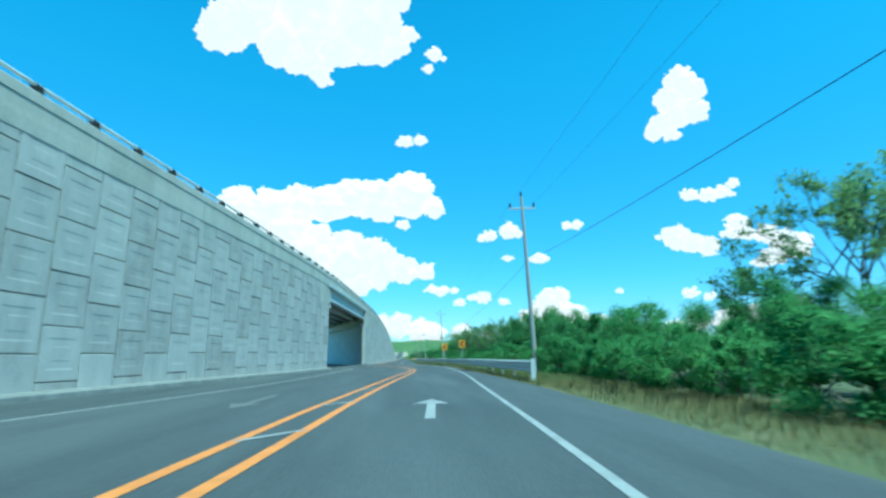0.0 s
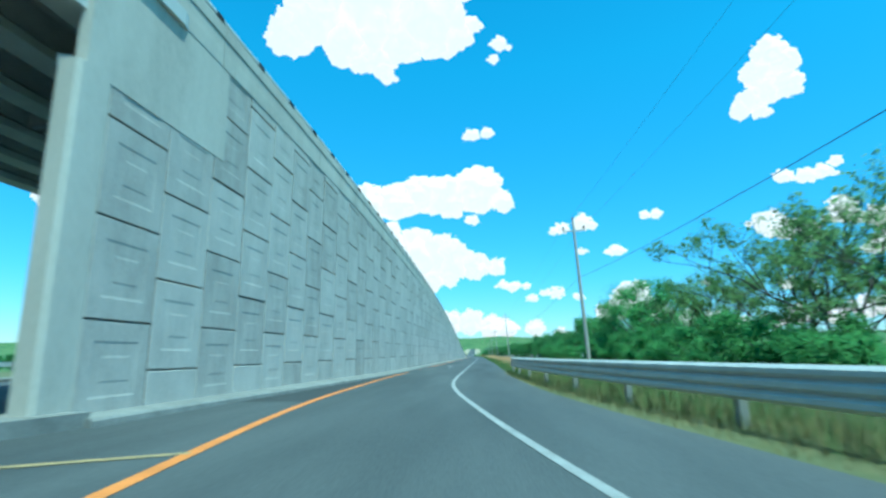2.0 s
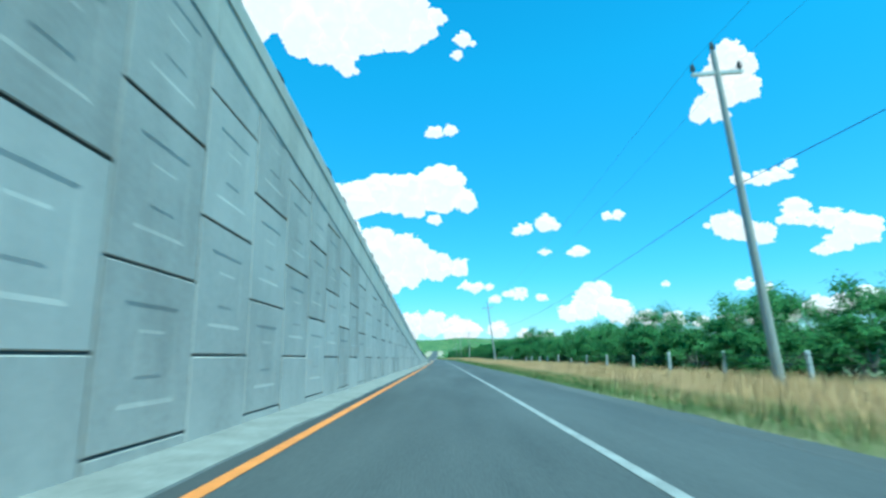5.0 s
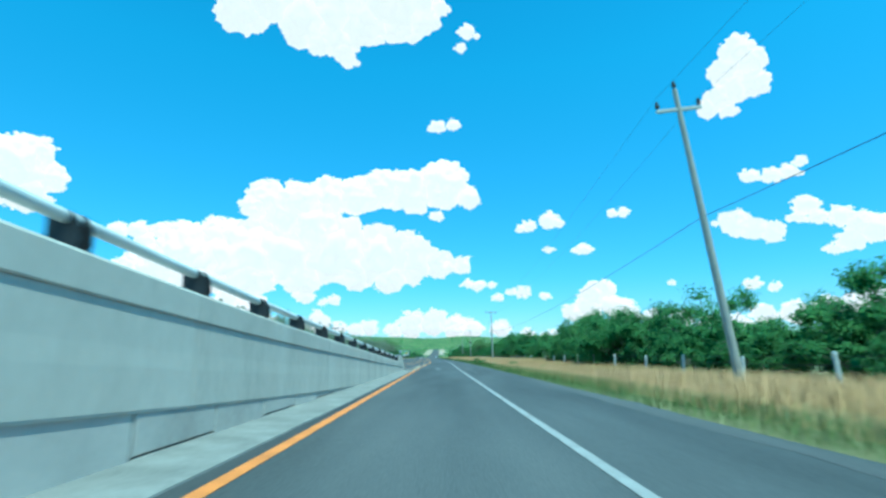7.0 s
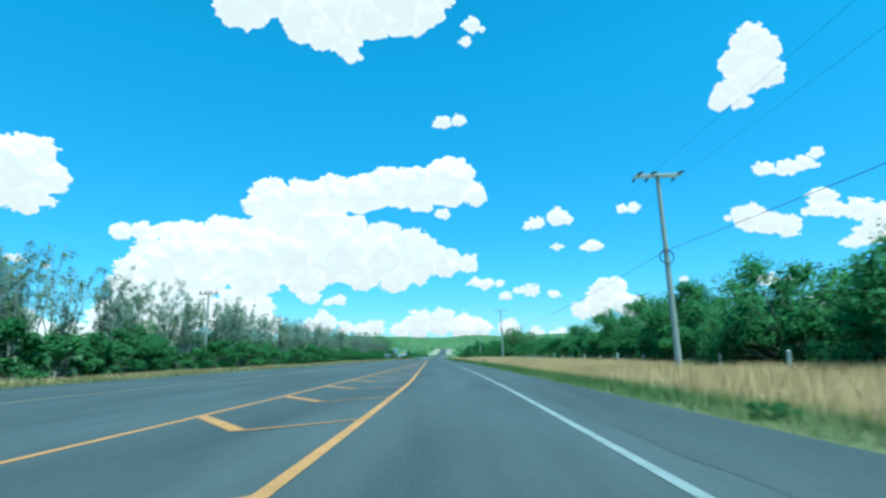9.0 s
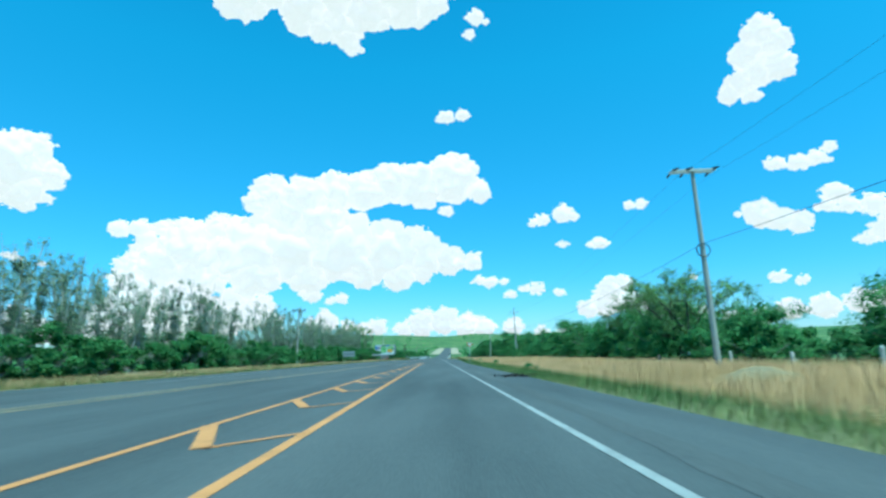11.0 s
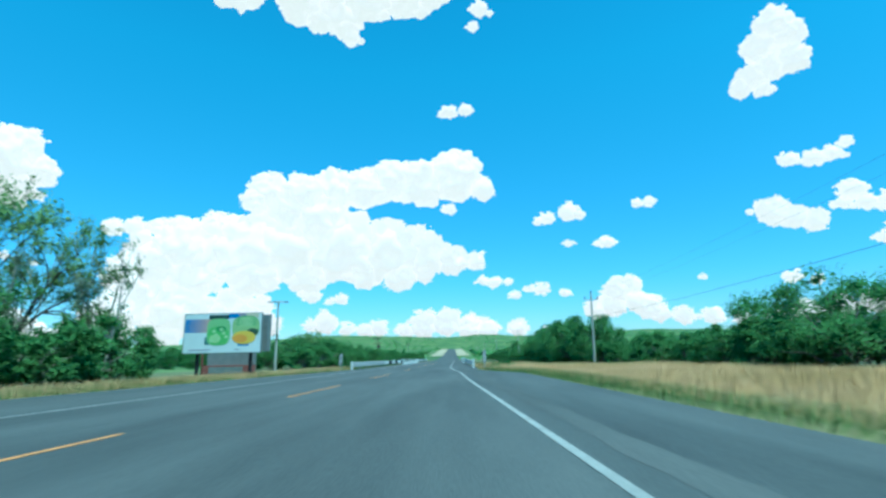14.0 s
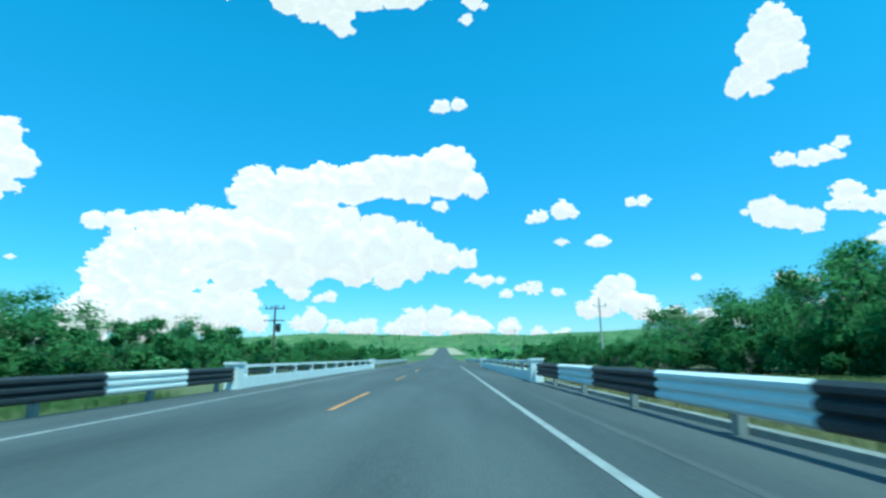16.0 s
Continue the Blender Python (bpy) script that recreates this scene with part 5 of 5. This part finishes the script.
for x, y, k, w in ((-27.4, 551, 0.82, 1.0), (8.6, 597, 1.25, 0.9), (9.2, 591.5, 1.28, 0.95), (8.8, 602.5, 1.2, 0.95), (8.8, 608, 1.18, 0.95), (9.4, 613.5, 1.2, 0.95), (9.2, 619.5, 1.2, 0.95), (10.8, 585, 1.2, 0.95), (14.2, 30, 0.72, 1.0), (14.5, 36, 0.85, 1.0), (14.8, 42, 0.95, 1.0), (15.2, 48, 1.1, 1.0), (15, 52.5, 1.0, 1.0), (-26.5, 597.5, 0.85, 1.0), (13.0, 121.5, 0.82, 1.0), (13.6, 127, 0.78, 1.0), (13.2, 133, 0.66, 1.0), (13.2, 345, 0.95, 1.1), (13.6, 352, 1.0, 1.1), (14, 360, 1.05, 1.1), (14.2, 369, 1.05, 1.1), (14, 378, 1.0, 1.1), (13.4, 300, 0.95, 1.1), (13.8, 307, 0.95, 1.1), (-32, 592, 0.75, 1.1), (-36, 600, 0.8, 1.1), (-42, 606, 0.8, 1.2), (-48, 612, 0.85, 1.2), (-55, 618, 0.9, 1.2), (-64, 626, 0.9, 1.3)):
    plant("dense_tree", x, y, k, w)
for x, y, k in ((13.6, 87, 1.15), (15.5, 93, 1.1), (14.4, 99, 0.95), (14.5, 310, 0.9), (16, 316, 0.85), (13.2, 441, 1.25), (14.2, 449, 1.3)):
    plant("airy_tree", x, y, k, 1.0)
left_x = curve_of([(250, -27), (330, -25), (450, -25.5), (545, -26)])
y = 262.0
while y < 549:
    x = left_x(y)
    plant("bush", x + prng.uniform(-1.0, 0.6), y, prng.uniform(0.9, 1.3), 1.25)
    if prng.random() < 1.1:
        plant("thin_tree", x - prng.uniform(0.5, 4), y + prng.uniform(-1, 1), prng.uniform(0.84, 1.04))
    if prng.random() < 0.3:
        plant("mesquite", x - prng.uniform(1, 5), y + 1, prng.uniform(0.7, 1.0))
    plant("thin_tree", x - prng.uniform(0, 5), y + 2, prng.uniform(0.8, 1.0))
    y += 4.0
y = 581.0
while y < 700:
    plant("bush", -24.5 + prng.uniform(-1.5, 1.0) + max(0, y - 600) * 0.04, y, prng.uniform(0.8, 1.3), 1.2)
    if prng.random() < 0.6:
        plant("mesquite", -29 + prng.uniform(-3, 2), y, prng.uniform(0.6, 0.9))
    y += 4.4
for x, y, k in ((-27, 590, 0.85), (-25.5, 598, 0.85), (-26, 607, 0.8), (-25.5, 617, 0.8), (-25, 628, 0.8)):
    plant("mesquite", x, y, k, 1.2)
plant("bush", -3.5, 296.1, 0.11, 1.0)
wrng = random.Random(77)
for k in range(15):
    y = wrng.uniform(285, 560)
    plant("bush", edge_right(y) + wrng.uniform(0.5, 3.2), y, wrng.uniform(0.13, 0.24), 1.1)
for x, y, k in ((4.4, 327, 0.3), (5.2, 329, 0.26), (-2.2, 571, 0.33), (-1.6, 572.5, 0.28), (-2.9, 573.5, 0.22)):
    plant("bush", x, y, k, 1.2)
for x, y, k in ((7.4, 493, 0.8), (7.2, 497, 0.95), (7.0, 501, 1.0), (7.2, 505, 0.95), (7.6, 509, 0.95), (7.6, 513, 0.8)):
    plant("bush", x, y, k, 1.1)
for k in range(16):
    x, y, size = -62 + 2.9 * k + wrng.uniform(-1, 1), 148 + 0.5 * k + wrng.uniform(-3, 3), wrng.uniform(0.32, 0.5)
    on_road = min(abut_1(y), abut_2(y)) - 2 < x < max(abut_1(y), abut_2(y)) + 2
    if not on_road:
        plant("bush", x, y, size, 2.2)
for x, y, k in ((-42, 105, 0.6), (-48, 125, 0.8), (-60, 140, 0.7)):
    plant("bush", x, y, k)


# ---- far woods on the hills ----
def far_woods():
    rng = np.random.default_rng(42)
    n = 2600
    y = 700 + 1900 * rng.random(n) ** 1.5
    x = -11 + rng.normal(0, 1, n) * (60 + 0.3 * (y - 600))
    keep = np.array([abs(a - road_mid(b)) > (15 if b < 940 else 24) for a, b in zip(x, y)])
    x, y = x[keep], y[keep]
    s = Shape()
    for a, b in zip(x, y):
        size = rng.uniform(1.2, 2.9)
        base = Vector((a, b, ground_z(a, b)))
        for _ in range(16):
            c = base + Vector((rng.normal(0, 0.6), rng.normal(0, 0.6), rng.uniform(0.1, 1.3))) * size
            u = Vector((rng.normal(), rng.normal(), rng.normal() * 0.5)).normalized() * size * 0.5
            w = u.cross(Vector((rng.normal(), rng.normal(), rng.normal()))).normalized() * size * 0.32
            s.add([c - u, c + w, c + u, c - w], [(0, 1, 2, 3)])
    ob = tagged(new("far_woods", s.mesh("far_woods", LEAF)), "scattered green scrub trees on the far hills", "woods", kind="stuff")
    ob.data.normals_split_custom_set_from_vertices([(0.1, -0.5, 0.86)] * len(s.v))


far_woods()


# ---- grass ----
def grass(name, mat, patches, height, per_m2, label, seed):
    """Many thin bent blades; patches: from y, to y, inner and outer edge."""
    rng = np.random.default_rng(seed)
    vs = []
    for y0, y1, fl, fr in patches:
        grid = np.linspace(y0, y1, 400)
        left, right = np.array([fl(y) for y in grid]), np.array([fr(y) for y in grid])
        n = int((y1 - y0) * np.abs(right - left).mean() * per_m2)
        y, t = rng.uniform(y0, y1, n), rng.uniform(0, 1, n)
        a, b = np.interp(y, grid, left), np.interp(y, grid, right)
        x = a + (b - a) * t
        k = 0.5 * np.sin(x * 1.3 + 2 * np.sin(y * 0.31 + seed)) * np.sin(y * 0.53 + seed) + 0.5 * np.sin(x * 0.47 + y * 0.17 + 3 * np.sin(y * 0.05))
        keep = (k > -0.6) | (rng.random(n) < 0.6)
        x, y, t, k = x[keep], y[keep], t[keep], k[keep]
        n = len(x)
        h = height * (0.85 + 0.14 * k) * rng.uniform(0.5, 1.2, n) * np.minimum(1, 0.4 + 1.5 * t)
        ang, w = rng.uniform(0, 6.28, n), rng.uniform(0.003, 0.009, n)
        dx, dy = np.cos(ang) * w, np.sin(ang) * w
        lx, ly = rng.normal(0, 0.24, n) * h, rng.normal(0, 0.24, n) * h
        z = np.full(n, -0.08)
        vs.append(np.stack([np.stack(p, -1) for p in ((x - dx, y - dy, z), (x + dx, y + dy, z), (x + lx, y + ly, h))], 1))
    v = np.concatenate(vs).reshape(-1, 3)
    n = len(v) // 3
    f = np.arange(3 * n)
    me = bpy.data.meshes.new(name)
    me.vertices.add(len(v))
    me.vertices.foreach_set("co", v.astype(np.float32).ravel())
    me.loops.add(len(f))
    me.loops.foreach_set("vertex_index", f.astype(np.int32))
    me.polygons.add(n)
    me.polygons.foreach_set("loop_start", np.arange(0, 3 * n, 3, dtype=np.int32))
    me.polygons.foreach_set("use_smooth", np.ones(n, bool))
    me.materials.append(mat)
    me.update(calc_edges=True)
    me.normals_split_custom_set_from_vertices(np.tile((0.15, -0.25, 0.95), (len(v), 1)))
    tagged(new(name, me), label, "grass", kind="stuff")


off = lambda f, d: (lambda y: f(y) + d)  # noqa: E731
grass("grass", GRASS_DRY, [(96, 220, off(edge_right, 0.7), off(hedge_x, -0.6)), (220, 308, off(edge_right, 0.8), off(hedge_x, -0.5)), (505, 566, off(edge_right, 0.8), off(hedge_x, -0.5))], 0.55, 260, "tall dry straw-coloured grass on the verge", 3)
grass("grass", GRASS_DRY, [(308, 505, off(edge_right, 1.5), off(hedge_x, -0.5))], 0.74, 240, "tall dense dry grass on the verge", 13)
grass("grass", GRASS_GREEN, [(96, 360, off(edge_right, -0.05), off(edge_right, 1.6)), (360, 566, off(edge_right, -0.05), off(edge_right, 1.7)), (566, 617, off(edge_right, 1.6), off(hedge_x, 0)), (296, 612, off(edge_left, -5.0), off(edge_left, 0.0))], 0.32, 230, "short green grass at the road edge", 4)
rail_x = smooth_of([(18, 8.2), (30, 8.35), (45, 8.5), (56, 8.55), (64, 8.35), (73, 7.7), (78, 6.6), (87, 5.4), (95, 4.75), (103, 4.6)], 1.0)
grass("grass", GRASS_OLIVE, [(18, 103, off(rail_x, -0.5), off(rail_x, 1.1)), (574, 617, off(edge_right, 0.12), off(edge_right, 1.7))], 0.3, 200, "olive weeds growing round the guard rail posts", 11)
grass("grass", GRASS_GREEN, [(20, 103, off(rail_x, -0.35), off(rail_x, 1.6))], 0.5, 130, "green weeds under the guard rail", 15)
grass("grass", GRASS_OLIVE, [(0, 100, off(edge_right, 0.1), off(hedge_x, -0.3))], 0.2, 230, "sparse low grass round the guard rail", 6)
grass("grass", GRASS_DRY, [(562, 590, off(edge_right, 0.15), off(edge_right, 7.0)), (297, 575, off(edge_left, -4.4), off(edge_left, -0.1))], 0.46, 130, "dry grass tufts beside the road", 8)


# ---- wall panels ----
PW, PH = 1.98, 1.96


def panel_shape(w, h, relief=True):
    """A concrete panel with a recessed square ring; local x is out of the wall, y along it."""
    s = Shape()
    g = 0.017
    rings = [(0.0, -0.15), (0.0, -0.016), (0.013, 0.0)]
    if relief:
        k = min(w, h) / 2
        rings += [(0.4 * k, 0.0), (0.455 * k, -0.0095), (0.7 * k, -0.0095), (0.745 * k, -0.0025)]
    for inset, out in rings:
        a, b = g + inset, g + inset
        s.v += [(out, a, b), (out, w - a, b), (out, w - a, h - b), (out, a, h - b)]
    for i in range(len(rings) - 1):
        for j in range(4):
            p, q = 4 * i + j, 4 * i + (j + 1) % 4
            s.f.append((p, q, q + 4, p + 4))
    n = 4 * (len(rings) - 1)
    s.f.append((n, n + 1, n + 2, n + 3))
    return s


SHAPES, MESHES = {}, {}


def joint_faces(me, counts):
    """Dirt and joint shade put into the colour: the four sides of each panel."""
    me.polygons.foreach_set("material_index", [1 if i < 4 else 0 for n in counts for i in range(n)])
    return me


def panel_for(h):
    """Panels in steps of a tenth of a metre; the rest is taken up by scale."""
    key = max(2, round(h * 10)) if h < PH - 0.2 else 0
    if key not in SHAPES:
        SHAPES[key] = panel_shape(PW, key / 10 or PH, not key or key > 13)
        MESHES[key] = joint_faces(SHAPES[key].mesh("panel", [PANEL, DARK_JOINT]), [len(SHAPES[key].f)])
    return SHAPES[key], MESHES[key], (key / 10 or PH)


def clad(parent, edges, first, height, y_joined, low=1):
    """Columns of panels, every second one shifted by half a panel; far ones joined."""
    far, counts = Shape(), []
    rng = random.Random(21)
    for i, (y, y1) in enumerate(zip(edges, edges[1:])):
        x, w = wall_x(y), y1 - y
        yaw = math.atan2(-(wall_x(y1) - x), w)
        top = max(cop_z(y), cop_z(y1)) + 0.25
        ph = height(y)
        z = first(y) + (0 if i % 2 == low else ph / 2)
        while z > 0.02:
            z -= ph
        while z < top - 0.1:
            lo, hi = max(z, 0.02), min(z + ph, top)
            z += ph
            if hi - lo < 0.04:
                continue
            shape, me, h = panel_for(hi - lo)
            m = Matrix.Translation((x + rng.uniform(-0.008, 0.008), y, lo)) @ Matrix.Rotation(yaw, 4, "Z") @ Matrix.Diagonal((1, w / PW, (hi - lo) / h, 1))
            if y < y_joined:
                part("panel", me, PANEL, parent).matrix_local = m
            else:
                far.add([m @ Vector(v) for v in shape.v], shape.f)
                counts.append(len(shape.f))
    if far.v:
        tagged(part("panels", joint_faces(far.mesh("panels", [PANEL_FAR, DARK_JOINT]), counts), PANEL_FAR, parent), "rows of concrete panels along the descending wall", kind="stuff")


clad(wall_a, [15.3 + 1.66 * i for i in range(-32, 22)], curve_of([(0, 1.1), (15, 1.18), (33, 1.4), (50, 1.5)]), lambda y: 1.55, 999)
def filler(parent, y0, y1):
    """Sheet of filler deep in the joints between the panels, its dark colour holding their shade."""
    s = Shape()
    ys = steps(y0, y1, 1.0)
    s.v = [p for y in ys for p in ((wall_x(y) - 0.045, y, 0.0), (wall_x(y) - 0.045, y, max(0.1, cop_z(y) + 0.1)))]
    s.f = [(2 * i, 2 * i + 2, 2 * i + 3, 2 * i + 1) for i in range(len(ys) - 1)]
    part("joint_filler", s, DARK_JOINT, parent, "dark filler with joint shade in its colour")


filler(wall_a, -37, 50)
filler(wall_b, 79.9, 290.5)
first_joint, panel_high = curve_of([(80, 0.76), (95, 0.86), (112, 0.94), (131, 1.05), (150, 1.16), (242, 0.97), (300, 0.97)]), curve_of([(80, 1.72), (95, 1.75), (112, 1.8), (300, 1.8)])
clad(wall_b, [79.8, 81.5, 83.2, 84.85, 86.5, 88.1, 89.7, 91.38, 93.3, 95.2, 97.05, 98.85, 100.75, 102.6, 104.5, 106.4, 108.3, 110.2, 112.08], first_joint, panel_high, 999)
clad(wall_b, [112.08 + 1.875 * i for i in range(96)], first_joint, panel_high, 176, 0)


# panels on the abutment under the bridge
a0, turn = Vector((abut_1(51.2) + 0.02, 51.2, 0)), math.atan2(-SKEW, 1)
rng = random.Random(33)
for i in range(16):
    z = -0.9 if i % 2 else 0.02
    while z < 5.6:
        lo, hi = max(z, 0.02), min(z + 1.7, 5.7)
        z += 1.7
        if hi - lo < 0.15:
            continue
        _, me, h = panel_for(hi - lo)
        m = Matrix.Translation((0, 0, lo)) @ Matrix.Translation(a0) @ Matrix.Rotation(turn, 4, "Z") @ Matrix.Translation((0.05 + rng.uniform(-0.006, 0.006), 1.86 * i, 0)) @ Matrix.Diagonal((1, 1.86 / PW, (hi - lo) / h, 1))
        part("panel", me, PANEL, wall_a).matrix_local = m
